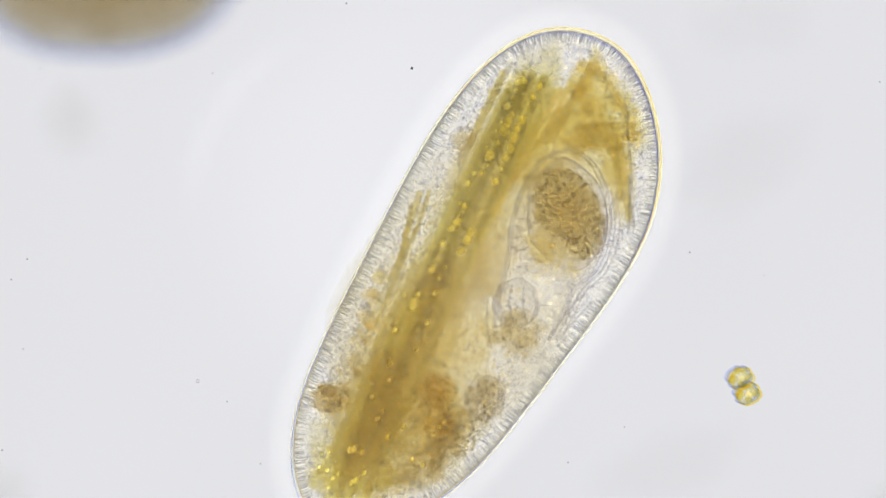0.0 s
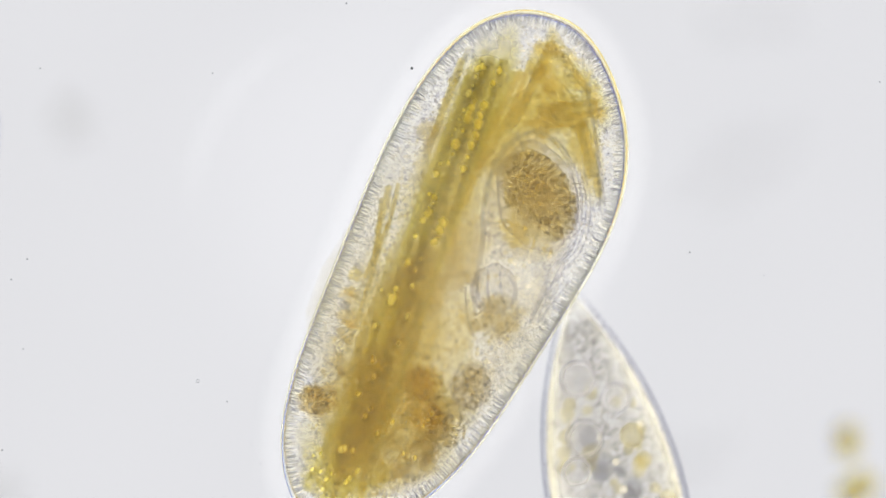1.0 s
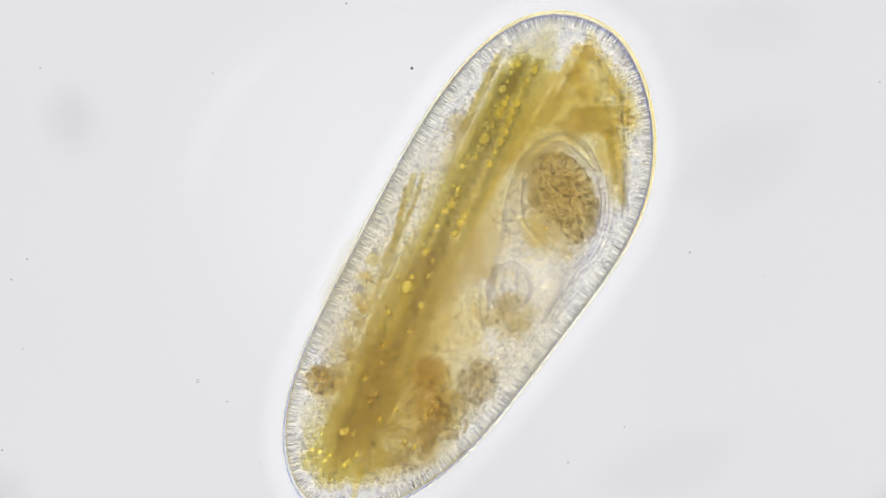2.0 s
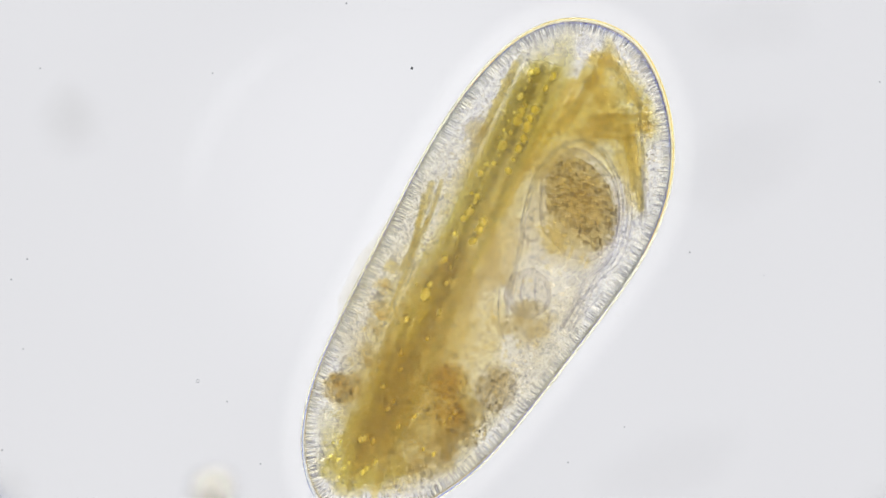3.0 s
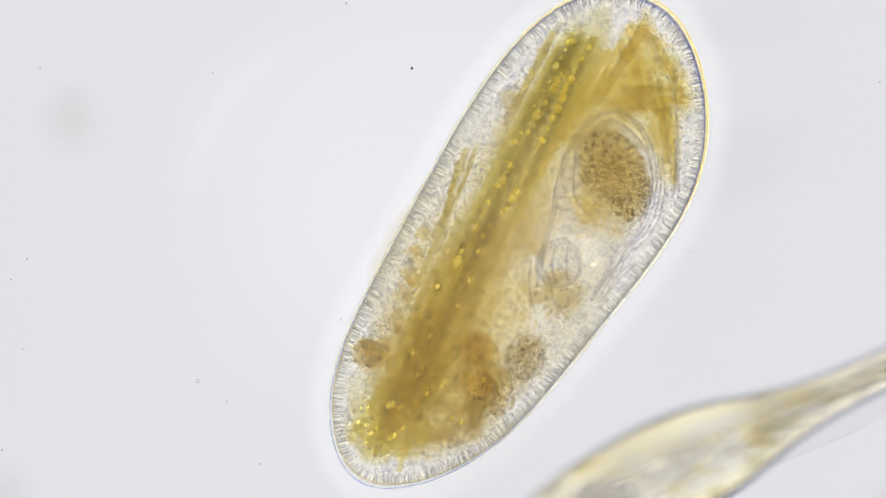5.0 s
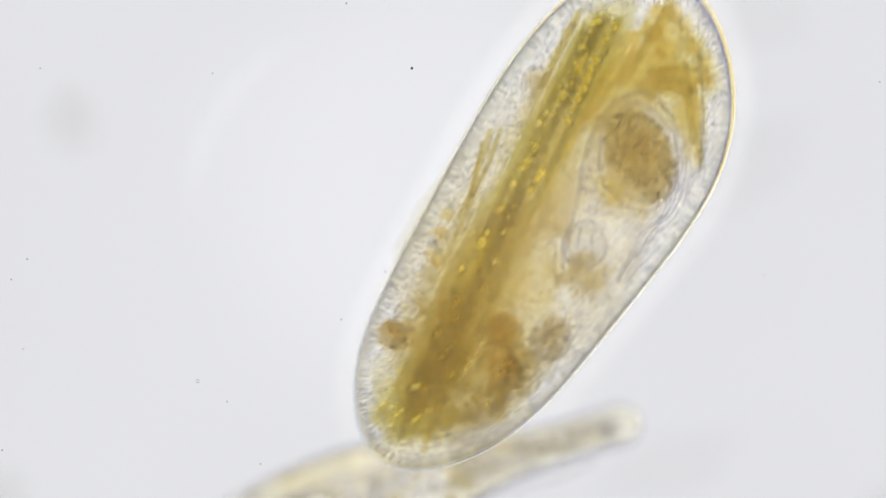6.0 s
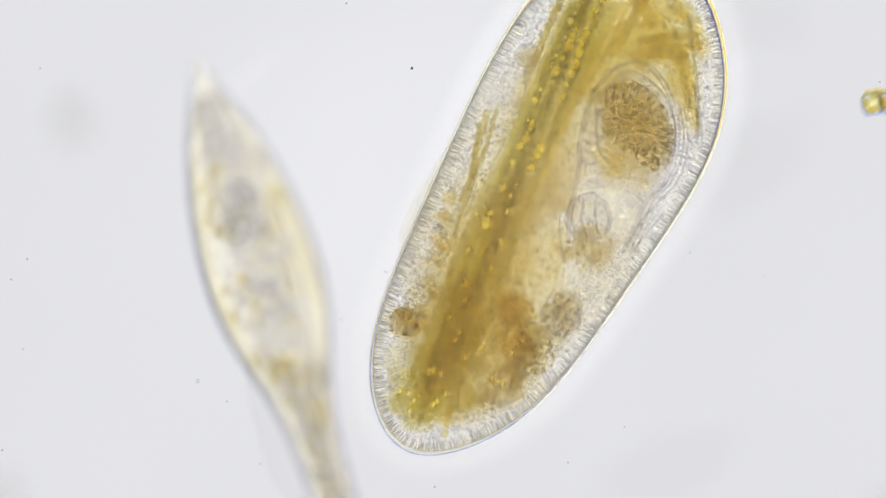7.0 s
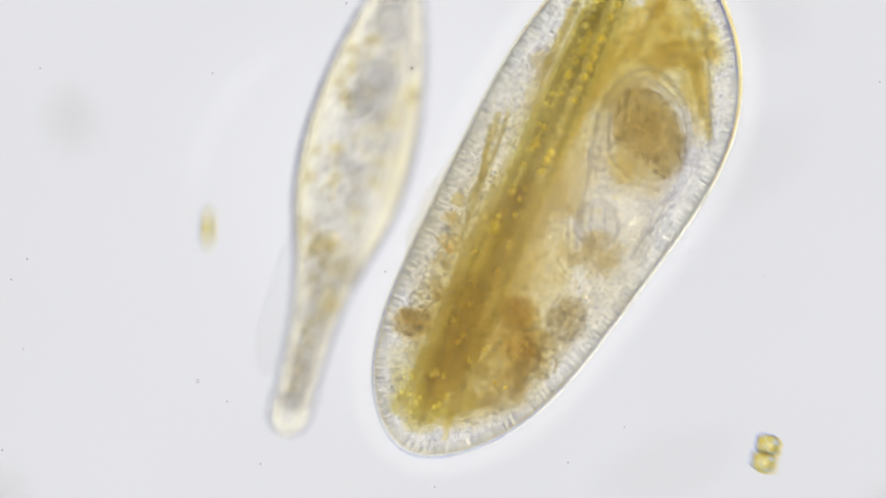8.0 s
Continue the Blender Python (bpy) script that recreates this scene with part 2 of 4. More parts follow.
# ---- slide and lamp ----
def build_stage():
    bm = bmesh.new()
    bmesh.ops.create_cube(bm, size=1.0)
    bmesh.ops.scale(bm, vec=(26.0, 17.0, 0.30), verts=bm.verts)
    bmesh.ops.bevel(bm, geom=bm.edges[:], offset=0.04, segments=2, affect="EDGES")
    bmesh.ops.translate(bm, vec=(0, 0, -1.45), verts=bm.verts)
    me = bpy.data.meshes.new("slide")
    bm.to_mesh(me)
    bm.free()
    me.materials.append(M_GLASS)
    slide = new("floor", me)
    slide.visible_shadow = False
    tagged(slide, "clear glass microscope slide under the water drop", "slide", kind="structure")
    n = 96
    # the outer ring is an added fill light, out of view
    for name, inner, outer, z, mat, label in (("backdrop", 0.0, 5.2, -6.0, M_LAMP, "white glowing field of the microscope lamp below the slide"),
                                              ("fill_ring", 5.35, 11.0, -6.0, M_FILL_RING, "unseen fill ring added below the slide to brighten scattering parts")):
        s = Shape()
        ring = lambda r, h: [Vector((r * math.cos(2 * math.pi * i / n), r * math.sin(2 * math.pi * i / n), h)) for i in range(n)]
        if inner:
            loops = [ring(inner, z), ring(outer, z), ring(outer, z - 0.25), ring(inner, z - 0.25)]
            s.add(sum(loops, []), [(a * n + i, ((a + 1) % 4) * n + i, ((a + 1) % 4) * n + (i + 1) % n, a * n + (i + 1) % n) for a in range(4) for i in range(n)])
        else:
            s.add(ring(outer, z) + ring(outer, z - 0.25), [tuple(range(n)), tuple(range(2 * n - 1, n - 1, -1))] + [(i, n + i, n + (i + 1) % n, (i + 1) % n) for i in range(n)])
        tagged(link_shape(name, s, mat, smooth=False), label, "lamp", kind="structure")


build_stage()

# ---- the large ciliate ----
CX, CY, LEAN = 905.0, 440.0, radians(31)
HALF, MID = 495.0, -4.3
RIGHT = (218.6, 56.1, 100, -51.4, -105.8, 15.1)
LEFT = (181.1, 35.3, 80.7, -38.5, -12.3, 53.2)


def side(coef, s):
    return math.sqrt(max(0.0, 1 - s * s)) * sum(c * s ** k for k, c in enumerate(coef))


def cell_point(s, phi):
    """A point of the ciliate's surface: s from tail (-1) to front (1), phi round the body."""
    c, w = math.cos(phi), math.sin(phi)
    wide = side(RIGHT, s) if c > 0 else side(LEFT, s)
    deep = 0.66 * 0.5 * (side(RIGHT, s) + side(LEFT, s))
    u = MID + HALF * s
    v, z = wide * c, deep * w
    return Vector(((u * math.sin(LEAN) + v * math.cos(LEAN)) * PX, (u * math.cos(LEAN) - v * math.sin(LEAN)) * PX, z * PX))


def cell_place(x, y, z=0.0):
    """A point inside the ciliate from the plan's (x, y)."""
    return Vector(((x - CX) * PX, (CY - y) * PX, z))


def skin(grow, nu=160, nv=72):
    """The ciliate's closed surface, moved outwards by grow plan units."""
    rows = [-math.cos(math.pi * (i + 0.5) / nu) for i in range(nu)]
    along = Vector((math.sin(LEAN), math.cos(LEAN), 0))
    verts = [cell_point(-1, 0) - along * grow * PX]
    for r in rows:
        for j in range(nv):
            p, n = surface_frame(r, 2 * math.pi * j / nv)
            verts.append(p + n * grow * PX)
    verts.append(cell_point(1, 0) + along * grow * PX)
    faces = [(0, 1 + (j + 1) % nv, 1 + j) for j in range(nv)]
    for i in range(nu - 1):
        a, b = 1 + i * nv, 1 + (i + 1) * nv
        faces += [(a + j, a + (j + 1) % nv, b + (j + 1) % nv, b + j) for j in range(nv)]
    a, last = 1 + (nu - 1) * nv, len(verts) - 1
    faces += [(a + j, a + (j + 1) % nv, last) for j in range(nv)]
    return Shape().add(verts, faces)


def surface_frame(s, phi):
    p = cell_point(s, phi)
    e = 0.1 * (1.0 - abs(s)) + 1e-6
    a = cell_point(s + e, phi) - cell_point(s - e, phi)
    b = cell_point(s, phi + 0.02) - cell_point(s, phi - 0.02)
    return p, a.cross(b).normalized() * (-1.0 if a.cross(b).dot(p - cell_point(0.97 * s, phi) * 0.97) < 0 else 1.0)


def inside(x, y, margin=0.0):
    """True where the plan's point lies inside the ciliate's outline, that far from it."""
    dx, dy = x - CX, CY - y
    u = dx * math.sin(LEAN) + dy * math.cos(LEAN)
    v = dx * math.cos(LEAN) - dy * math.sin(LEAN)
    s = (u - MID) / HALF
    if abs(s) >= 1 - margin / HALF:
        return False
    return -side(LEFT, s) + margin < v < side(RIGHT, s) - margin


def build_ciliate():
    rnd = random.Random(4)
    cell = thing("ciliate", "large transparent slipper-shaped ciliate packed with golden-brown algae", "ciliate")
    part("pellicle", skin(0.0), M_PELLICLE, cell, "clear colourless outer skin")
    part("pellicle_rim", skin(-2.0, 120, 60), M_RIM, cell, "thin dark edge of the skin")
    # two offset tinted shells paint the colour fringes of the lens
    blue = part("blue_fringe", skin(0.5, 120, 60), M_RIM_BLUE, cell, "bluish lens fringe painted at the edge of the skin")
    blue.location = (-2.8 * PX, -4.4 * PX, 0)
    gold = part("gold_fringe", skin(0.5, 120, 60), M_RIM_GOLD, cell, "golden lens fringe painted at the edge of the skin")
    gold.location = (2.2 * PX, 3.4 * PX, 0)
    # outer shell that paints the yellowish glow along the outline
    part("edge_glow", skin(5.0, 120, 60), M_EDGE_GLOW, cell, "faint yellowish glow painted round the skin")
    # veil shell added to wash the contents with painted haze
    part("veil_shell", skin(-9.0, 90, 48), M_VEIL, cell, "added haze veil over the cell's contents")
    # rods standing upright in the skin, all round
    rods, white = Shape(), Shape()
    s_even = []
    for phi0 in (0.0, math.pi):
        prev, run = None, 0.0
        for i in range(4000):
            s = -math.cos(math.pi * (i + 0.5) / 4000)
            p = cell_point(s, phi0)
            if prev is not None:
                run += (p - prev).length / PX
            prev = p
            if run > 5.2:
                run = 0.0
                s_even.append((s, phi0))
    for k, (s, phi0) in enumerate(s_even):
        lean = 0.22 * noise.noise(Vector((k * 0.045, 7.0 * (phi0 > 1), 0)))
        for lay in (-0.11, 0.0, 0.11):
            for bright in (False, True):
                if lay and rnd.random() < 0.35:
                    continue
                shift = (2.6 * bright + rnd.gauss(0, 0.8) + (1.4 if lay else 0.0)) * PX
                p, n = surface_frame(max(-0.9995, min(0.9995, s)), phi0 + lay * rnd.uniform(0.6, 1.4))
                t = Vector((-n.y, n.x, 0))
                p = p + t * shift
                n = (n + t * (lean + rnd.gauss(0, 0.05)) + Vector((0, 0, rnd.gauss(0, 0.06)))).normalized()
                a, b = rnd.uniform(2.0, 4.5) * PX, rnd.uniform(15, 25) * PX
                bend = t * rnd.gauss(0, 1.6) * PX
                wide = (rnd.uniform(1.1, 1.6) if bright else rnd.uniform(0.9, 1.4)) * PX
                (white if bright else rods).tube([p - n * a, p - n * (a + b) * 0.5 + bend, p - n * b], [wide, wide, wide * 0.5], n=4, caps=False)
    for i in range(2000):
        s = rnd.uniform(-0.99, 0.99)
        p, n = surface_frame(s, rnd.uniform(0, 2 * math.pi))
        n = (n + Vector((rnd.gauss(0, 0.14), rnd.gauss(0, 0.14), rnd.gauss(0, 0.14)))).normalized()
        (white if i % 2 else rods).rod(p - n * 4 * PX, p - n * rnd.uniform(10, 20) * PX, rnd.uniform(0.7, 1.3) * PX)
    tagged(part("bright_trichocysts", white, M_ROD_WHITE, cell, "fine whitish rods standing in the skin"), kind="stuff")
    tagged(part("trichocysts", rods, M_ROD, cell, "fine grey rods standing in the skin"), kind="stuff")
    # cilia on the outside
    cil = Shape()
    for s, phi0 in s_even:
        p, n = surface_frame(s, phi0 + rnd.uniform(-0.3, 0.3))
        t = Vector((-n.y, n.x, 0)) * rnd.uniform(-0.7, 0.7)
        m = p + n * 9 * PX
        cil.tube([p, m, m + (n * 0.6 + t) * rnd.uniform(6, 12) * PX], [0.45 * PX, 0.4 * PX, 0.2 * PX], n=3, caps=False)
    tagged(part("cilia", cil, M_CILIA, cell, "short fine colourless hairs"), kind="stuff")
    # granules of the cytoplasm
    grains, warm, spark = Shape(), Shape(), Shape()
    count = 0
    while count < 5200:
        x, y = rnd.uniform(600, 1245), rnd.uniform(0, 880)
        if not inside(x, y, 30):
            continue
        edge = not inside(x, y, 62)
        if not edge and rnd.random() < 0.45:
            continue
        r = rnd.choice((1.7, 2.1, 2.6, 3.4)) * PX * rnd.uniform(0.8, 1.2)
        (spark if count % 5 < 2 else grains).ball(cell_place(x, y, rnd.uniform(-0.14, 0.16)), (r, r, r), nu=7, nv=5)
        count += 1
    count = 0
    while count < 8200:
        x, y = rnd.uniform(595, 1250), rnd.uniform(-5, 880)
        if not inside(x, y, 17) or inside(x, y, 78):
            continue
        r = rnd.uniform(1.4, 2.7) * PX
        (spark if count % 2 else grains).ball(cell_place(x, y, rnd.uniform(-0.09, 0.10)), (r, r, r), nu=6, nv=4)
        count += 1
    for i in range(1500):
        x, y = rnd.gauss(810, 95), rnd.gauss(620, 160)
        if inside(x, y, 45):
            r = rnd.uniform(2, 5) * PX
            warm.ball(cell_place(x, y, rnd.uniform(-0.2, 0.25)), (r, r * rnd.uniform(0.7, 1.3), r), nu=8, nv=5)
    tagged(part("bright_granules", spark, M_SPARK, cell, "tiny shining granules"), kind="stuff")
    tagged(part("granules", grains, M_GRAIN, cell, "tiny greyish granules"), kind="stuff")
    tagged(part("food_grains", warm, M_GRAIN_WARM, cell, "small yellow-brown grains"), kind="stuff")

    def lump(name, mat, x, y, rx, ry, turn=0.0, z=0.0, rz=None, label="", rough=0.25, nu=32, nv=20):
        s = Shape().ball((0, 0, 0), (rx * PX, ry * PX, (rz if rz else min(rx, ry)) * PX), None, nu, nv, rough, x * 0.013 + y * 0.007)
        ob = part(name, s, mat, cell, label)
        ob.matrix_basis = Matrix.Translation(cell_place(x, y, z)) @ pose(0, 0, 0, 0, 0, turn)
        return ob

    def strand(name, pts, r, mat, label, z=0.0, parent=None, joints=0, steps=60, wave=0.0):
        """A smooth tube through the plan's points, drawn in at its ends and at its joints."""
        path = smooth_line(pts, steps)
        n = len(path) - 1
        rad = [r * PX * min(1.0, min(k, n - k) / (0.05 * n) + 0.25) * (1.0 - (0.20 if joints and k % joints == 0 else 0.0)) for k in range(n + 1)]
        return part(name, Shape().tube([cell_place(x, y, z + wave * math.sin(0.11 * k + x)) for k, (x, y) in enumerate(path)], rad, n=10), mat, parent or cell, label)

    # soft cytoplasm and food masses
    lump("cytoplasm", M_PLASM, 905, 450, 205, 410, -31, -0.05, 105, "pale yellowish cell fluid", 0.18)
    for x, y, rx, ry, turn, z, rz, mat, label, rough in (
            (772, 590, 100, 250, -23, -0.12, 70, M_DENSE, "dense olive-brown mass of eaten algae", 0.3),
            (806, 548, 70, 180, -24, -0.06, 55, M_DENSE, "dense olive-brown mass of eaten algae", 0.25),
            (690, 765, 88, 88, -25, -0.05, 50, M_OLIVE, "olive-green mass of eaten algae", 0.3),
            (672, 792, 66, 56, -35, 0.02, 30, M_OLIVE, "olive-green mass of eaten algae", 0.5),
            (790, 735, 160, 100, 22, -0.10, 50, M_DENSE, "olive-brown mass of eaten algae", 0.4),
            (812, 768, 90, 50, 16, 0.03, 30, M_CLOUD, "tan-brown clump of eaten algae", 0.6),
            (935, 280, 80, 300, -25, -0.12, 55, M_OLIVE, "olive mass of eaten algae", 0.2),
            (1003, 135, 62, 128, -24, 0.05, 40, M_OLIVE, "olive mass of eaten algae", 0.3),
            (1150, 165, 80, 112, 14, -0.10, 45, M_OLIVE, "golden mass of eaten algae", 0.45),
            (1128, 95, 46, 66, 24, 0.04, 30, M_GOLDEN, "golden mass of eaten algae", 0.7),
            (1150, 182, 74, 30, 4, 0.03, 26, M_GOLDEN, "golden mass of eaten algae", 0.5),
            (1178, 262, 30, 92, 8, -0.02, 28, M_GOLDEN, "golden mass of eaten algae", 0.4),
            (1052, 195, 120, 62, 20, -0.14, 35, M_OLIVE, "golden mass of eaten algae", 0.3),
            (1088, 150, 60, 75, -30, 0.04, 26, M_GOLDEN, "golden mass of eaten algae", 0.5),
            (1055, 232, 112, 40, 26, 0.06, 26, M_TAN, "tan cloud over the vacuole", 0.4),
            (876, 445, 84, 66, 10, 0.26, 40, M_TAN, "brown blurred cloud", 0.5),
            (930, 360, 60, 150, -20, -0.15, 40, M_TAN, "tan cloud", 0.4),
            (762, 650, 112, 130, -30, 0.26, 40, M_HAZE, "brown haze over the hind food", 0.4),
            (945, 415, 50, 84, -16, 0.14, 40, M_TAN, "tan cloud", 0.4),
            (775, 605, 56, 205, -23, 0.08, 26, M_BAND, "dense olive-brown band of eaten algae", 0.12),
            (726, 690, 50, 130, -25, 0.06, 26, M_BAND, "dense olive-brown band of eaten algae", 0.3),
            (900, 225, 22, 66, -28, 0.0, 22, M_TAN, "tan cloud beside the filaments", 0.5)):
        lump("food_mass", mat, x, y, rx, ry, turn, z - (0.17 if z < 0.2 else 0.0), rz, label, rough)
    # knobbly clumps on the outline of the food
    for x, y, r, mat in ((888, 690, 30, M_CLOUD), (872, 725, 34, M_CLOUD), (842, 752, 26, M_CLOUD), (800, 780, 24, M_CLOUD), (762, 792, 22, M_OLIVE), (640, 782, 17, M_OLIVE), (722, 806, 24, M_OLIVE),
                         (690, 816, 20, M_OLIVE), (656, 806, 18, M_OLIVE), (1195, 150, 20, M_GOLDEN), (1204, 182, 18, M_GOLDEN), (1180, 120, 18, M_GOLDEN), (1135, 62, 16, M_GOLDEN), (1112, 62, 14, M_NEEDLE),
                         (735, 465, 16, M_ORANGE), (730, 508, 20, M_ORANGE), (748, 430, 12, M_NEEDLE), (722, 540, 16, M_CLOUD), (706, 592, 22, M_CLOUD), (690, 630, 16, M_CLOUD), (1010, 38, 22, M_SW_VAC), (1040, 55, 18, M_SW_VAC)):
        lump("food_clump", mat, x, y, r * 1.15, r, x * 1.7, rnd.uniform(-0.14, -0.02), r * 0.7, "small knobbly clump of eaten algae", 0.6, 20, 12)
    # filaments along the body: strands of the bundle
    for i in range(26):
        f = i / 25.0
        off = (f - 0.5) * 112 + rnd.uniform(-5, 5)
        x0, y0 = 1016 + off * 0.70 + rnd.uniform(-6, 6), 66 + abs(off) * 0.25 + rnd.uniform(-10, 16)
        x1, y1 = 705 + off * 0.85 + rnd.uniform(-14, 14), 800 - rnd.uniform(0, 60)
        if i % 3:
            f = rnd.uniform(0.36, 0.62)
            x1, y1 = x0 + (x1 - x0) * f, y0 + (y1 - y0) * f
        bow = rnd.uniform(-14, 6)
        mid = ((x0 + x1) / 2 + bow, (y0 + y1) / 2)
        strand("filament", [(x0, y0), mid, (x1, y1)], rnd.uniform(4.5, 8.0), M_FILAMENT if i % 2 else M_WALL, "long jointed yellow-green algal filament" if i % 2 else "empty clear algal filament",
               rnd.uniform(-0.14, 0.0), joints=5, steps=90, wave=0.02)
    for i in range(14):
        x0, y0 = 838 + rnd.uniform(-48, 40), 430 + rnd.uniform(-40, 70)
        x1, y1 = 680 + (x0 - 838) * 0.9 + rnd.uniform(-16, 30), 805 - rnd.uniform(0, 90)
        strand("filament", [(x0, y0), ((x0 + x1) / 2 + rnd.uniform(-8, 8), (y0 + y1) / 2), (x1, y1)], rnd.uniform(3.0, 6.0), M_FILAMENT if i % 3 else M_WALL, "long jointed yellow-green algal filament", rnd.uniform(-0.10, 0.0), joints=5)
    # clear and brown strips beside the bundle
    for pts, r, mat, label in (([(984, 48), (930, 150), (868, 290)], 5, M_WALL, "empty clear algal filament"), ([(990, 56), (938, 160), (884, 270)], 4, M_BRIGHT_LINE, "empty shining algal filament"),
                               ([(970, 66), (940, 130), (905, 205)], 7, M_NEEDLE, "brown algal filament"), ([(978, 60), (948, 120), (926, 160)], 4, M_WALL, "brown algal filament"),
                               ([(1072, 95), (1010, 200), (948, 330)], 7, M_NEEDLE, "brown algal filament"), ([(1090, 80), (1050, 165), (985, 262)], 6, M_NEEDLE, "brown algal filament"),
                               ([(862, 488), (832, 560), (806, 640)], 4, M_WALL, "edge of the olive bundle"), ([(745, 735), (730, 800), (716, 856)], 6, M_NEEDLE, "brown algal needle"), ([(756, 720), (742, 790), (735, 838)], 3, M_WALL, "clear algal needle")):
        strand("filament", pts, r, mat, label, 0.02)
    # two chains of cells with a bright oil bead in most of them
    bead_mesh = None
    for pts, cells, wide in (([(1014, 58), (984, 142), (953, 205), (906, 298), (868, 362), (806, 488)], 31, 9.0), ([(1044, 76), (1012, 128), (976, 215), (926, 322), (890, 392)], 22, 8.0), ([(1000, 72), (968, 150), (925, 232), (882, 318)], 17, 6.0)):
        path = smooth_line(pts, cells * 6)
        hull, places = Shape(), []
        for c in range(cells):
            (xa, ya), (xb, yb) = path[c * 6], path[c * 6 + 5]
            a = math.atan2(-(yb - ya), xb - xa)
            mid = cell_place((xa + xb) / 2, (ya + yb) / 2, 0.035 + rnd.uniform(-0.015, 0.015))
            long = math.hypot(xb - xa, yb - ya) * 0.58
            hull.ball(mid, (long * PX, wide * rnd.uniform(0.85, 1.1) * PX, wide * 0.7 * PX), Matrix.Rotation(a, 3, "Z"), 14, 8, 0.0, 0.0, 0.75)
            if rnd.random() < 0.72 - 0.25 * (c / cells):
                places.append((mid, a))
        chain = part("filament", hull, M_CELL, cell, "chain of olive algal cells")
        for mid, a in places:
            if bead_mesh is None:
                bead = part("oil_bead", Shape().ball((0, 0, 0), (7.6 * PX, 6.2 * PX, 5.2 * PX), None, 16, 10, 0.28, 1.7, 0.95), M_BEAD, chain, "bright yellow oil bead")
                bead_mesh = bead.data
            else:
                bead = tagged(new("oil_bead", bead_mesh), "bright yellow oil bead")
                bead.parent = chain
            q = rnd.choice((0.5, 0.7, 0.85, 1.05, 1.25, 1.5)) * (wide / 9.0)
            bead.matrix_basis = Matrix.Translation(mid + Vector((rnd.uniform(-2, 2) * PX, rnd.uniform(-2, 2) * PX, 0.01))) @ Matrix.Rotation(a + rnd.uniform(-0.5, 0.5), 4, "Z") @ Matrix.Diagonal((q * rnd.uniform(0.85, 1.25), q, q, 1))
    # loose beads in the lower food
    for i in range(34):
        if i < 14:
            x, y, q = 845 - 110 * (i / 13.0) + rnd.uniform(-34, 34), 410 + 300 * (i / 13.0) + rnd.uniform(-25, 25), rnd.uniform(0.35, 0.65)
        elif i < 28:
            x, y, q = rnd.uniform(632, 735), rnd.uniform(728, 812), rnd.uniform(0.4, 0.8)
        else:
            x, y, q = rnd.uniform(780, 880), rnd.uniform(640, 780), rnd.uniform(0.4, 0.6)
        bead = tagged(new("oil_bead", bead_mesh), "bright yellow oil bead")
        bead.parent = cell
        bead.matrix_basis = Matrix.Translation(cell_place(x, y, 0.03 + rnd.uniform(-0.03, 0.04))) @ pose(0, 0, 0, 0, 0, 60 + rnd.uniform(-25, 25)) @ Matrix.Diagonal((q * 1.3, q, q, 1))
    # fine grains of the food, drawn out along the bundle
    dark, lit = Shape(), Shape()
    lie = Matrix.Rotation(radians(62), 3, "Z")
    for i in range(2600):
        f, off = rnd.random(), rnd.gauss(0, 1)
        if i % 5 == 0:
            x, y = rnd.gauss(1145, 38), rnd.gauss(165, 62)
        elif i % 5 == 1:
            x, y = rnd.gauss(800, 70), rnd.gauss(730, 45)
        else:
            x, y = 1020 - 340 * f + 34 * off, 75 + 715 * f + 16 * off
        if not inside(x, y, 34):
            continue
        r = rnd.uniform(1.2, 2.8) * PX
        (lit if i % 3 == 0 else dark).ball(cell_place(x, y, rnd.uniform(-0.06, 0.07)), (r * rnd.uniform(1.0, 2.6), r, r), lie if i % 5 > 1 else Matrix.Rotation(rnd.uniform(0, 3), 3, "Z"), 6, 4)
    tagged(part("dark_grains", dark, M_GRAIN_OLIVE, cell, "fine olive-brown grains of the food"), kind="stuff")
    tagged(part("shining_grains", lit, M_GRAIN_GOLD, cell, "fine golden grains of the food"), kind="stuff")
    # needles of eaten diatoms
    for x0, y0, x1, y1, r, mat in (
            (821, 278, 792, 366, 5.5, M_NEEDLE), (806, 300, 784, 400, 3.5, M_NEEDLE), (838, 276, 810, 360, 3.5, M_NEEDLE), (828, 300, 770, 470, 4, M_WALL), (800, 362, 764, 440, 4, M_NEEDLE), (812, 345, 740, 520, 3, M_NEEDLE), (795, 380, 735, 500, 4, M_WALL),
            (1134, 50, 1042, 200, 8, M_NEEDLE), (1128, 46, 1062, 160, 4, M_WALL), (1104, 80, 1130, 172, 4, M_WALL), (1140, 70, 1190, 150, 6, M_NEEDLE), (1128, 66, 1165, 130, 4, M_WALL),
            (1108, 168, 1202, 164, 6, M_NEEDLE), (1110, 188, 1204, 184, 6, M_NEEDLE), (1100, 178, 1190, 176, 3, M_WALL), (1104, 200, 1180, 202, 4, M_NEEDLE),
            (1172, 190, 1190, 335, 6, M_NEEDLE), (1184, 130, 1198, 352, 2.5, M_FOLD), (1190, 250, 1188, 358, 2.2, M_FOLD), (1160, 200, 1176, 300, 5, M_NEEDLE), (1148, 110, 1172, 220, 4, M_WALL),
            (690, 690, 628, 805, 8, M_FILAMENT), (725, 690, 655, 820, 8, M_FILAMENT), (770, 680, 690, 822, 8, M_FILAMENT), (704, 740, 672, 828, 5, M_NEEDLE)):
        z, line = rnd.uniform(0.0, 0.05), [(x0, y0), ((x0 + x1) / 2 + 2, (y0 + y1) / 2), (x1, y1)]
        needle = strand("diatom_needle", line, r, mat, "slender golden algal needle", z, steps=14)
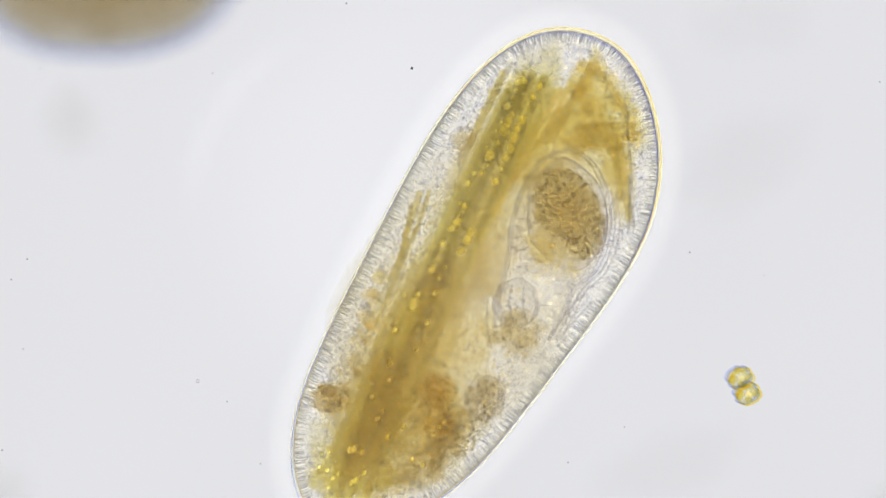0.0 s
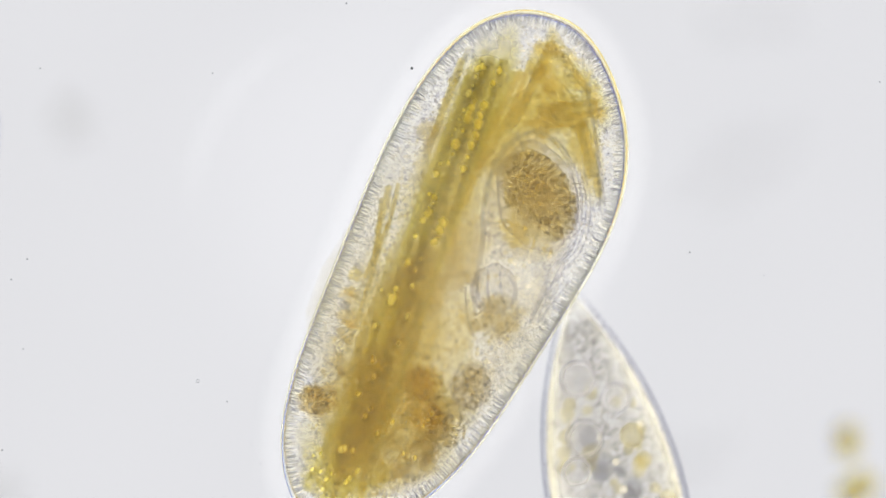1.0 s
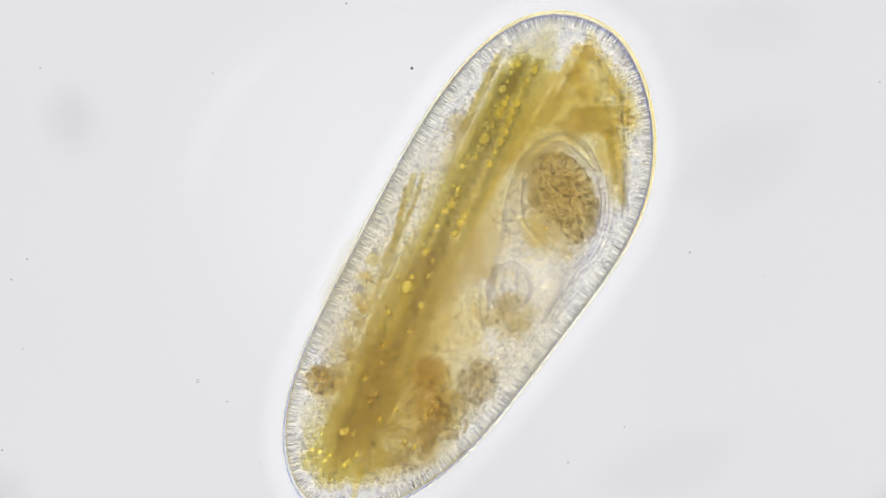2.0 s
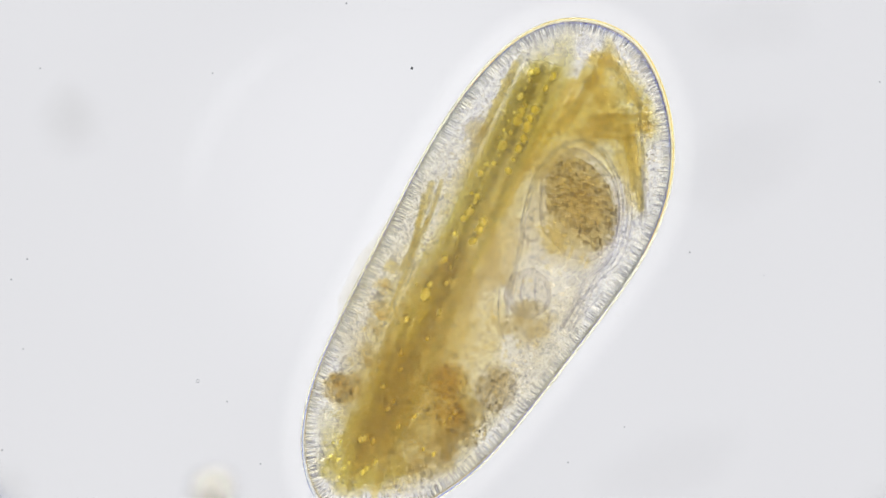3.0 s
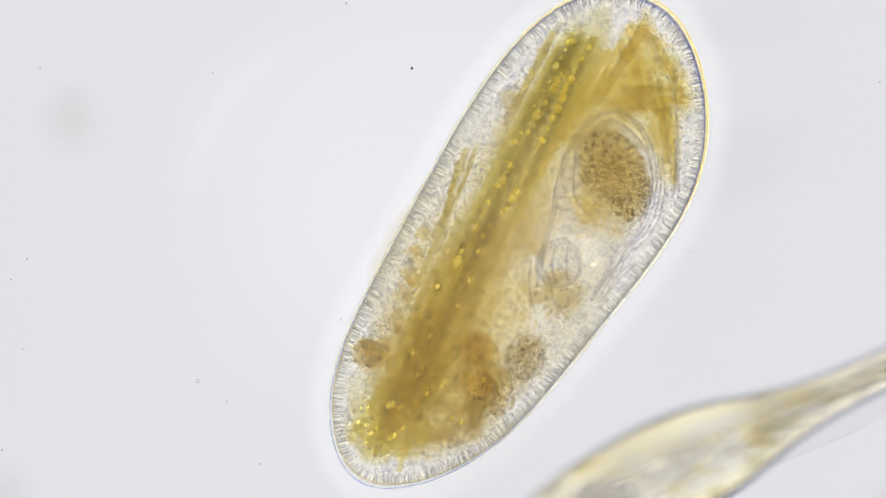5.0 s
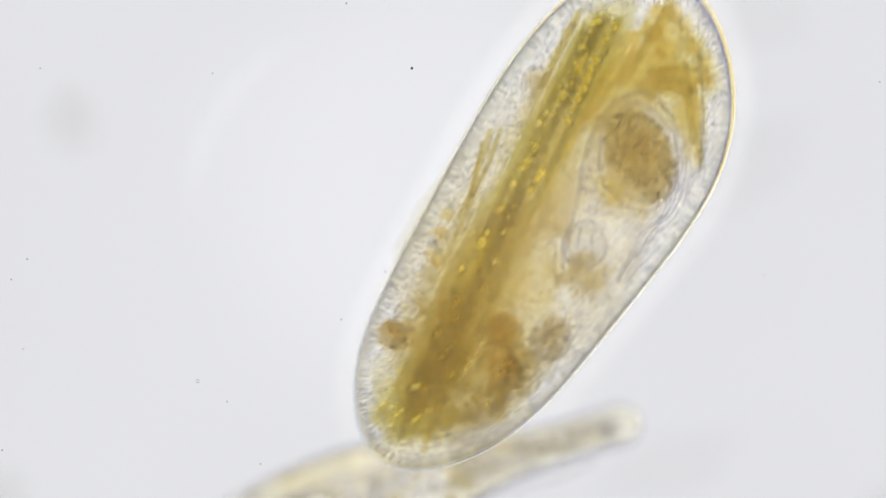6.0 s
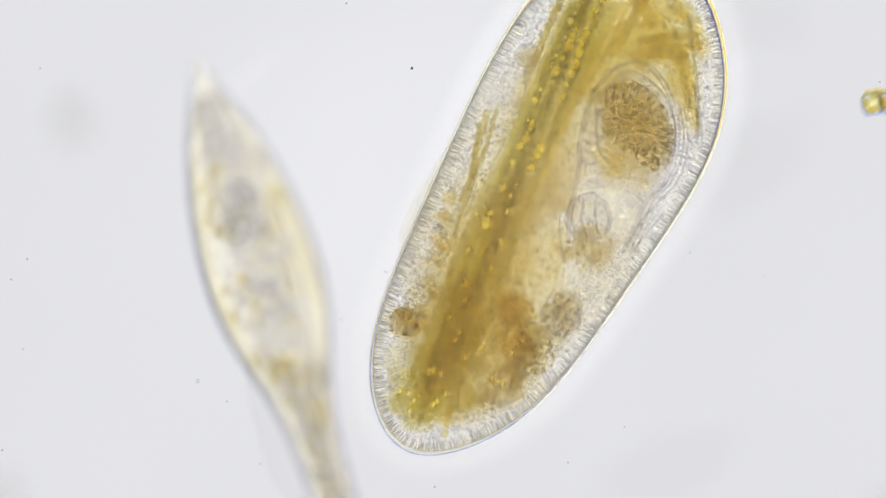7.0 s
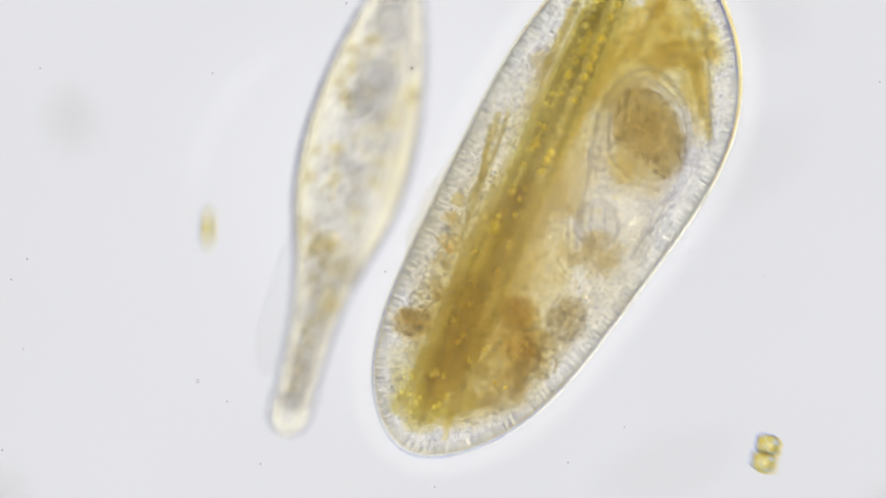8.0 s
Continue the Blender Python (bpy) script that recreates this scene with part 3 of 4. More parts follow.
        if mat is M_NEEDLE:
            strand("needle_wall", line, r + 1.2, M_WALL, "thin darker wall", z, needle, steps=14)
    # the large vacuole and its ball of food
    lump("vacuole_fluid", M_SAND, 1070, 330, 84, 112, 8, -0.22, 60, "hazy sand-coloured fluid", 0.10)
    tear = [(1086, 204), (1040, 222), (1003, 270), (982, 335), (976, 385), (966, 432), (954, 478), (952, 520)]
    gullet = [(1086, 204), (1124, 226), (1150, 275), (1158, 325), (1152, 375), (1132, 420), (1098, 452), (1074, 498), (1052, 540)]
    # the white strand paints the bright line between the skin's dark lines
    for shift, r, mat in ((0, 2.0, M_FOLD), (-7, 1.3, M_FOLD), (-3.5, 2.0, M_BRIGHT_LINE)):
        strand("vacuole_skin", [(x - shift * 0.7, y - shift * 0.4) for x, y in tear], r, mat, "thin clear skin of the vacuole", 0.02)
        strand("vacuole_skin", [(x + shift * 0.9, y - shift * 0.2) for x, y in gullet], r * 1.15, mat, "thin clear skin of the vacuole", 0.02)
    # here too the white strand paints a bright line between grey ones
    for shift, r, mat in ((9, 1.8, M_FOLD), (13, 2.8, M_BRIGHT_LINE), (17, 1.6, M_FOLD)):
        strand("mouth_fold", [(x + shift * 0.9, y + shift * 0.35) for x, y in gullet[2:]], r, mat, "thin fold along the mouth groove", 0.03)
    lump("vacuole_lining", M_VACUOLE, 1080, 322, 72, 98, 10, 0.02, 64, "inner skin of the vacuole", 0.08, 48, 28)
    lump("food_ball", M_BROWN, 1083, 322, 60, 84, 14, -0.09, 34, "granular tan-brown ball of digested food", 0.06, 40, 26)
    lump("food_ball", M_TAN, 1090, 314, 46, 64, 14, -0.10, 30, "denser heart of the food ball", 0.1, 40, 26)
    grains, glint = Shape(), Shape()
    for i in range(1500):
        a, q = rnd.uniform(0, 2 * math.pi), math.sqrt(rnd.random())
        x, y = 62 * q * math.cos(a), 84 * q * math.sin(a)
        if x * 0.7 - y * 0.7 < -52:
            continue
        r = rnd.uniform(1.5, 3.0) * PX
        (glint if i % 3 == 0 else grains).ball(cell_place(1083 + x + 0.22 * y, 322 + y, rnd.uniform(0.01, 0.07)), (r, r, r), nu=6, nv=4)
    tagged(part("food_grains", grains, M_GRAIN_BROWN, cell, "fine brown grains of the food ball"), kind="stuff")
    tagged(part("bright_grains", glint, M_GRAIN_GOLD, cell, "fine golden grains of the food ball"), kind="stuff")
    # yellow fringe and little vesicles below the ball
    for i in range(40):
        f = rnd.random()
        x, y = 1022 + 70 * f + rnd.gauss(0, 7), 352 + 72 * f + rnd.gauss(0, 7)
        lump("oil_drop", M_GRAIN_GOLD if i % 3 else M_NEEDLE, x, y, rnd.uniform(2, 6), rnd.uniform(2, 4.5), rnd.uniform(0, 180), rnd.uniform(-0.02, 0.05), 4, "small golden oil drop", 0.4, 10, 7)
    lump("oil_patch", M_GOLDEN, 1038, 388, 30, 20, -40, 0.0, 16, "golden oily patch", 0.6)
    for x, y, r in ((1010, 298, 11), (1000, 318, 12), (1004, 340, 13), (988, 352, 12), (996, 374, 14), (984, 385, 9), (1008, 392, 12), (1022, 412, 14), (1000, 418, 10), (1045, 420, 12), (1070, 430, 11), (1092, 425, 9), (1066, 455, 9)):
        lump("clear_vesicle", M_VACUOLE, x, y, r, r * 1.1, x, 0.03, r, "little clear vesicle", 0.25, 18, 12)
    glint = Shape()
    for i in range(190):
        x, y = rnd.gauss(1050, 38), rnd.gauss(440, 34)
        r = rnd.uniform(1.5, 3.4) * PX
        glint.ball(cell_place(x, y, rnd.uniform(-0.05, 0.06)), (r, r * rnd.uniform(0.7, 1.6), r), nu=7, nv=5)
    tagged(part("bright_granules", glint, M_SPARK, cell, "shining granules below the vacuole"), kind="stuff")
    # the round vacuole with its stripes, and the clouds and balls of the hind part
    lump("contractile_vacuole", M_VACUOLE, 990, 478, 42, 44, 0, 0.03, 40, "round clear vacuole", 0.08, 40, 24)
    # each grey fold gets a painted bright line at its side
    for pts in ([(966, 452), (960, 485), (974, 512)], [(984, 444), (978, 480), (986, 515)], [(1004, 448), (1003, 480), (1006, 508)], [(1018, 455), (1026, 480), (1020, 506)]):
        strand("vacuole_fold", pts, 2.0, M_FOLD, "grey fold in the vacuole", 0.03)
        strand("vacuole_fold", [(x + 5, y) for x, y in pts], 2.2, M_BRIGHT_LINE, "bright line painted beside the grey fold", 0.03)
    lump("brown_cloud", M_CLOUD, 988, 530, 62, 42, 10, -0.1, 34, "brownish cloud", 0.5)
    lump("brown_cloud", M_TAN, 1002, 548, 40, 32, 10, 0.08, 24, "brownish cloud", 0.5)
    lump("clear_vesicle", M_SAND, 888, 560, 66, 118, -14, -0.05, 45, "pale sand-coloured vesicle", 0.2)
    lump("food_ball", M_CLOUD, 934, 648, 42, 52, -20, -0.04, 30, "reddish-brown food ball", 0.2)
    lump("orange_ball", M_ORANGE, 848, 632, 44, 40, 0, 0.0, 30, "orange-brown food ball", 0.12)
    lump("orange_ball", M_ORANGE, 846, 685, 48, 56, 20, -0.04, 30, "orange-brown food ball", 0.2)
    lump("orange_ball", M_ORANGE, 662, 648, 42, 38, 0, 0.0, 24, "small orange food ball", 0.15)
    speckle = Shape()
    for x0, y0, r0 in ((656, 646, 26), (936, 648, 36), (846, 640, 40), (848, 690, 44), (992, 530, 44), (880, 715, 40)):
        for i in range(90):
            a, q = rnd.uniform(0, 2 * math.pi), r0 * math.sqrt(rnd.random())
            r = rnd.uniform(1.3, 3.0) * PX
            speckle.ball(cell_place(x0 + q * math.cos(a), y0 + q * math.sin(a), rnd.uniform(0.0, 0.06)), (r, r * rnd.uniform(0.8, 1.5), r), nu=6, nv=4)
    tagged(part("food_grains", speckle, M_GRAIN_BROWN, cell, "brown grains of the small food balls"), kind="stuff")
    lump("food_vacuole", M_VACUOLE, 656, 646, 24, 25, 0, 0.02, 22, "clear skin round the orange ball", 0.08)
    lump("food_vacuole", M_VACUOLE, 938, 646, 34, 40, -20, 0.03, 28, "clear skin round the brown ball", 0.12)
    lump("clear_vesicle", M_VACUOLE, 897, 187, 23, 22, 0, 0.02, 20, "small clear bubble", 0.05)
    lump("clear_vesicle", M_SAND, 897, 190, 20, 19, 0, 0.0, 16, "tan filling of the bubble", 0.1)
    for x, y, r in ((727, 484, 9), (752, 415, 7), (856, 535, 5)):
        lump("dark_grain", M_SW_DARK, x, y, r, r * 0.9, 0, 0.03, r * 0.9, "dark grain")
    for pts, r in (([(1100, 470), (1075, 500), (1046, 546)], 2.0), ([(1120, 480), (1088, 515), (1062, 545)], 1.8), ([(940, 470), (938, 520), (948, 560)], 1.4), ([(925, 600), (900, 640), (902, 668)], 1.4), ([(905, 665), (912, 690), (908, 716)], 1.4)):
        strand("mouth_fold", pts, r, M_FOLD, "thin greyish fold", 0.03)
    return cell


ciliate = build_ciliate()


# flat tubes along the outline, painting the halo of light round the ciliate
def build_halo():
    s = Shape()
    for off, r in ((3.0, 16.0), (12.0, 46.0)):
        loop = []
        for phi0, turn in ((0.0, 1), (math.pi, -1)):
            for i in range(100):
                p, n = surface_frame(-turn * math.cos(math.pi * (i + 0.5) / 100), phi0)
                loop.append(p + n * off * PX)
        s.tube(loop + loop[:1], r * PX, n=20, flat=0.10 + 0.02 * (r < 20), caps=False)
    return tagged(link_shape("slime", s, M_HALO), "whitish halo of light painted as a flat ring round the ciliate", "slime", kind="stuff")


# holds the painted halo, no real substance
slime = build_halo()

# ---- the slender swimmer ----
S_LEN = 935.0


def sw_width(t):
    """Half the width of the swimmer at t from the tail (0) to the tip (1)."""
    head = 1.0 - math.exp(-((1 - t) / 0.21) ** 1.2)
    tail = 0.27 + 0.73 / (1 + math.exp(-(t - 0.385) / 0.07))
    end = math.sqrt(max(0.0, 1 - max(0.0, (0.045 - t) / 0.045) ** 2)) * math.sqrt(max(0.0, 1 - max(0.0, (t - 0.985) / 0.015) ** 2))
    return 136 * head * tail * end + 6 * end


def sw_point(t, phi, grow=0.0):
    w = sw_width(t) + grow
    return Vector((w * math.cos(phi) * PX, (t - 0.5) * S_LEN * PX, w * (0.50 + 0.22 * (1 - t)) * math.sin(phi) * PX))


def sw_skin(grow=0.0, nu=120, nv=56):
    verts = [sw_point(0, 0) * 1.0]
    verts[0].x = 0.0
    rows = [0.5 - 0.5 * math.cos(math.pi * (i + 0.5) / nu) for i in range(nu)]
    verts += [sw_point(r, 2 * math.pi * j / nv, grow) for r in rows for j in range(nv)]
    tip = sw_point(1, 0)
    tip.x = 0.0
    verts.append(tip)
    faces = [(0, 1 + (j + 1) % nv, 1 + j) for j in range(nv)]
    for i in range(nu - 1):
        a, b = 1 + i * nv, 1 + (i + 1) * nv
        faces += [(a + j, a + (j + 1) % nv, b + (j + 1) % nv, b + j) for j in range(nv)]
    a, last = 1 + (nu - 1) * nv, len(verts) - 1
    faces += [(a + j, a + (j + 1) % nv, last) for j in range(nv)]
    return Shape().add(verts, faces)


def build_swimmer():
    rnd = random.Random(9)
    sw = thing("swimming_ciliate", "slender pointed colourless ciliate with clear vacuoles and yellow food grains", "ciliate")
    part("pellicle", sw_skin(), M_SW_SKIN, sw, "clear outer skin")
    # dark, white and gold shells paint the light fringes of the defocused edge
    part("pellicle_rim", sw_skin(4.0, 90, 44), M_SW_RIM, sw, "thin dark edge of the skin")
    part("bright_fringe", sw_skin(-8.0, 90, 44), M_SW_BRIGHT, sw, "white light fringe painted inside the skin")
    part("gold_fringe_line", sw_skin(-13.0, 90, 44), M_SW_GOLD, sw, "thin golden light fringe painted inside the skin")
    lamella = part("side_lamella", Shape().ball((0, 0, 0), (62 * PX, 185 * PX, 14 * PX), Matrix.Rotation(radians(-7), 3, "Z"), 48, 24, 0.05, 2.2), M_SW_SKIN, sw, "thin clear fold along the side")
    lamella.location = (-62 * PX, (0.30 - 0.5) * S_LEN * PX, 0)
    fold = [(4 - 40 * (k / 20) ** 1.3, 0.40 - 0.32 * k / 20) for k in range(21)]
    part("fold_line", Shape().tube([((x - 4) * PX, (t - 0.5) * S_LEN * PX, 0.06) for x, t in fold], 2.2 * PX, n=8), M_DROP, sw, "thin golden fold of the tail")
    for k, (x, t) in enumerate(fold[1::2]):
        r = rnd.uniform(4, 8) * PX
        drop = part("oil_drop", Shape().ball((0, 0, 0), (r, r * 1.2, r), None, 14, 9), M_DROP, sw, "shining pale oil drop")
        drop.location = ((x + rnd.uniform(2, 14)) * PX, (t - 0.5) * S_LEN * PX, 0.07)
    for i in range(16):
        t = rnd.uniform(0.46, 0.76)
        w = sw_width(t) - 40
        r = rnd.uniform(9, 19)
        ob = part("food_ball", Shape().ball((0, 0, 0), (r * PX, r * 1.15 * PX, r * 0.8 * PX), None, 20, 14, 0.25, i * 1.1), M_SW_DARK, sw, "grey food ball")
        ob.location = (rnd.uniform(-w, w) * PX, (t - 0.5) * S_LEN * PX, rnd.uniform(-0.05, 0.08))
    part("cytoplasm", sw_skin(-9.0, 90, 44), M_SW_PLASM, sw, "pale granular cell fluid")
    ridges = Shape()
    for i in range(900):
        t, phi = rnd.uniform(0.06, 0.95), rnd.uniform(0, 2 * math.pi)
        p, q = sw_point(t, phi, -2), sw_point(t + 0.004, phi + 0.02, -rnd.uniform(12, 20))
        ridges.rod(p, q, 1.1 * PX)
    tagged(part("skin_rods", ridges, M_ROD, sw, "fine grey rods in the skin"), kind="stuff")
    # the ring shells paint a bright ring of light in four vacuoles
    for t, off, r, mat, lab in ((0.825, -24, 34, M_SW_VAC, "clear round vacuole"), (0.825, -24, 31, M_SW_RING, "bright ring of light painted in the vacuole"), (0.712, -34, 31, M_SW_RING, "bright ring of light painted in the vacuole"), (0.655, -62, 26, M_SW_RING, "bright ring of light painted in the vacuole"), (0.775, 34, 24, M_SW_RING, "bright ring of light painted in the vacuole"), (0.712, -34, 36, M_SW_VAC, "clear round vacuole"), (0.712, -28, 22, M_SW_DARK, "grey food ball"),
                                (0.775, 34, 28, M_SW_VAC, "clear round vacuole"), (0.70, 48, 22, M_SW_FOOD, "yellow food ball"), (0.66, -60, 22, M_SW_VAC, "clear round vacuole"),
                                (0.655, -15, 26, M_SW_DARK, "grey food ball"), (0.60, 30, 24, M_SW_DARK, "grey food ball"), (0.53, -30, 22, M_SW_DARK, "grey food ball"),
                                (0.34, 30, 30, M_SW_VAC, "clear round vacuole"), (0.24, -8, 18, M_SW_VAC, "clear round vacuole")):
        ob = part("vacuole", Shape().ball((0, 0, 0), (r * PX, r * PX, r * 0.8 * PX), None, 28, 18, 0.08, t * 9), mat, sw, lab)
        ob.location = (off * PX, (t - 0.5) * S_LEN * PX, 0.14 * min(1.0, sw_width(t) / 120.0) + rnd.uniform(-0.02, 0.02))
    base = None
    for i in range(74):
        t = rnd.uniform(0.24, 0.80) if i % 8 else rnd.uniform(0.08, 0.3)
        w = max(4.0, sw_width(t) - 28)
        q = rnd.uniform(0.5, 1.25)
        if base is None:
            base = part("food_grain", Shape().ball((0, 0, 0), (12 * PX, 13 * PX, 10 * PX), None, 14, 9, 0.25, 2.0), M_SW_FOOD, sw, "rounded yellow food grain")
            ob = base
        else:
            ob = base.copy()
            scene.collection.objects.link(ob)
        ob.matrix_basis = Matrix.Translation((rnd.uniform(-w, w) * PX, (t - 0.5) * S_LEN * PX, rnd.uniform(-0.3, 0.3) * w * PX)) @ pose(0, 0, 0, 0, 0, rnd.uniform(0, 180)) @ Matrix.Diagonal((q, q, q, 1))
    for i in range(22):
        t = rnd.uniform(0.1, 0.72)
        w = max(3.0, sw_width(t) - 40)
        r = rnd.uniform(5, 10) * PX
        drop = part("oil_drop", Shape().ball((0, 0, 0), (r, r, r), None, 14, 9), M_DROP, sw, "shining pale oil drop")
        drop.location = (rnd.uniform(-w, w) * PX, (t - 0.5) * S_LEN * PX, rnd.uniform(0.3, 0.5) * w * PX)
    fine = Shape()
    for i in range(3400):
        t = rnd.uniform(0.05, 0.93)
        w = max(2.0, sw_width(t) - 16)
        r = rnd.uniform(1.6, 4.4) * PX
        fine.ball((rnd.uniform(-w, w) * PX, (t - 0.5) * S_LEN * PX, rnd.uniform(-0.4, 0.4) * w * PX), (r, r, r), nu=7, nv=5)
    tagged(part("granules", fine, M_SW_GRAIN, sw, "tiny greyish granules"), kind="stuff")
    return sw


swimmer = build_swimmer()


# ---- the brown drifting body ----
def build_drifter():
    ob = thing("drifting_ciliate", "large blurred tan-brown ciliate drifting above the focus", "ciliate")
    part("body", Shape().ball((0, 0, 0), (240 * PX, 183 * PX, 120 * PX), None, 64, 36, 0.04, 1.7), M_BIG, ob, "tan granular body")
    # outer shell that paints the dark bluish shading round the blurred edge
    part("pellicle", Shape().ball((0, 0, 0), (256 * PX, 199 * PX, 130 * PX), None, 64, 36, 0.04, 1.7), M_BIG_RIM, ob, "bluish edge shading painted as an outer shell")
    rnd = random.Random(12)
    for i in range(16):
        a, q = rnd.uniform(0, 2 * math.pi), math.sqrt(rnd.random()) * 0.7
        r = rnd.uniform(18, 40) * PX
        p = part("food_ball", Shape().ball((0, 0, 0), (r, r, r * 0.8), None, 18, 12, 0.2, i * 1.0), M_TAN, ob)
        p.location = (240 * PX * q * math.cos(a), 183 * PX * q * math.sin(a), 0)
    return ob


drifter = build_drifter()


# ---- small algae ----
def build_alga(label, cells, size, square=0.8, lit=1.0):
    ob = thing("green_alga", label, "alga", "small algae in the water")
    for k, (x, y, turn) in enumerate(cells):
        rx, ry = size
        c = part("cell_wall", Shape().ball((0, 0, 0), (rx * PX, ry * PX, rx * 0.9 * PX), None, 30, 18, 0.16, k + 0.5, square), M_ALGA_WALL, ob, "thin dark cell wall")
        c.matrix_basis = Matrix.Translation((x * PX, y * PX, 0)) @ pose(0, 0, 0, 0, 0, turn)
        # offset shells paint the lens's colour fringes; lit sets their side
        for name, mat, ox, oy, label in (("blue_fringe", M_ALGA_BLUE, -3.6, 1.8, "bluish lens fringe painted at the edge"), ("gold_fringe", M_ALGA_GOLD, 4.0, -1.6, "golden lens fringe painted at the edge")):
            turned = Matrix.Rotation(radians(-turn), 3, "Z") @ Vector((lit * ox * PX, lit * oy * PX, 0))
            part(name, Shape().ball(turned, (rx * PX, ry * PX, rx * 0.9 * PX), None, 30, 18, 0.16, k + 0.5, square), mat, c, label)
        for j, (dx, dy, q) in enumerate(((-0.55, 0.10, 0.42), (0.58, -0.25, 0.40), (0.10, 0.62, 0.36), (-0.10, -0.62, 0.36), (-0.45, 0.45, 0.28), (0.50, 0.35, 0.26))):
            part("chloroplast", Shape().ball((dx * rx * PX, dy * ry * PX, 0), (q * rx * PX, q * ry * PX, q * rx * PX), None, 18, 12, 0.35, j + k * 2.0), M_ALGA, c, "golden-olive chloroplast")
        part("pyrenoid", Shape().ball((0.05 * rx * PX, -0.05 * ry * PX, 0.5 * rx * PX), (0.36 * rx * PX, 0.32 * rx * PX, 0.3 * rx * PX), None, 12, 8), M_PYRENOID, c, "shining round pyrenoid")
    return ob


PAIR = [(-7, 14.5, 25), (6, -13.5, 25)]
alga_pair = build_alga("golden two-celled alga, rounded cells side by side", PAIR, (22, 18.5))
alga_wisp = build_alga("golden-yellow oblong two-celled alga in the current", [(0, 13, 0), (0, -13, 0)], (17, 21))
alga_fast = build_alga("golden-yellow oblong two-celled alga in the current", [(0, 14, 0), (0, -14, 0)], (18, 22))
alga_late = build_alga("golden-yellow oblong two-celled alga in the current", [(0, 13, 0), (0, -13, 0)], (18, 22))
alga_roll = build_alga("golden-yellow oblong two-celled alga rolling past", [(1, 15, 0), (-1, -15, 0)], (20, 18.5), 0.65, -1.0)
alga_single = build_alga("small dark golden single-celled alga", [(0, 0, 0)], (14, 24))


# ---- still dust ----
def build_dust():
    for k, (x, y, r) in enumerate(((729, 121, 2.7), (350, 675, 2.4), (48, 459, 1.8), (20, 495, 2.0), (71, 121, 1.6), (376, 130, 1.4), (613, 6, 2.0), (461, 821, 1.6),
                                   (1005, 819, 1.6), (1105, 756, 1.5), (1221, 447, 1.5), (1352, 488, 1.3), (604, 566, 1.7), (769, 862, 1.8), (682, 481, 2.0), (402, 711, 1.4), (1557, 145, 1.6), (4, 797, 1.8), (41, 618, 1.3))):
        if k == 1:
            ring = [(2.8 * PX * math.cos(a * math.pi / 8), 2.8 * PX * math.sin(a * math.pi / 8), 0) for a in range(17)]
            ob = link_shape("dust_speck", Shape().tube(ring, 0.8 * PX, n=6, caps=False), M_SPECK_FAINT)
            ob.location = at_plan(x, y)
            tagged(ob, "tiny dark ring of dust in the plane of focus", "dust", "dust specks")
            continue
        ob = link_shape("dust_speck", Shape().ball((0, 0, 0), (r * PX, r * PX, r * 0.6 * PX), None, 12, 8, 0.3, k * 1.3), M_SPECK if k == 0 else M_SPECK_FAINT)
        ob.location = at_plan(x, y)
        tagged(ob, "tiny dark speck of dust in the plane of focus", "dust", "dust specks")
    # the two lower corner patches paint the vignette; the others are dirt and smears
    for k, (x, y, rx, ry, turn, mat, label) in enumerate(((128, 212, 60, 64, 10, M_SMEAR, "faint grey blurred spot of dirt on the slide"), (1310, 290, 150, 80, 30, M_SMEAR_FAINT, ""), (1330, 40, 120, 60, 0, M_SMEAR_FAINT, ""),
                                                          (-10, 885, 70, 70, 0, M_SMEAR, "grey corner vignette painted on the slide"), (1580, 900, 60, 50, 0, M_SMEAR, "grey corner vignette painted on the slide"), (1180, 830, 150, 70, 20, M_SMEAR_FAINT, ""))):
        ob = link_shape("smear", Shape().ball((0, 0, 0), (rx * PX, ry * PX, 5 * PX), None, 28, 12, 0.3, k * 2.3), mat)
        ob.matrix_basis = Matrix.Translation(at_plan(x, y, -1.282)) @ pose(0, 0, 0, 0, 0, turn)
        tagged(ob, label or "very faint wide smear on the glass slide", "smear", "smears on the slide")
    # pale arc that paints the sharper edge of the lamp's bright spot
    arc = [(660 + 322 * math.cos(radians(a)), 372 - 330 * math.sin(radians(a))) for a in range(104, 194, 3)]
    s = Shape().tube([at_plan(x, y, -1.27) for x, y in arc], [16 * PX * min(1.0, 0.1 + min(k, 29 - k) / 9) for k in range(30)], n=12, flat=0.2)
    tagged(link_shape("spot_edge_arc", s, M_ARC), "very faint pale arc painting the edge of the lamp's bright spot", "smear")


build_dust()


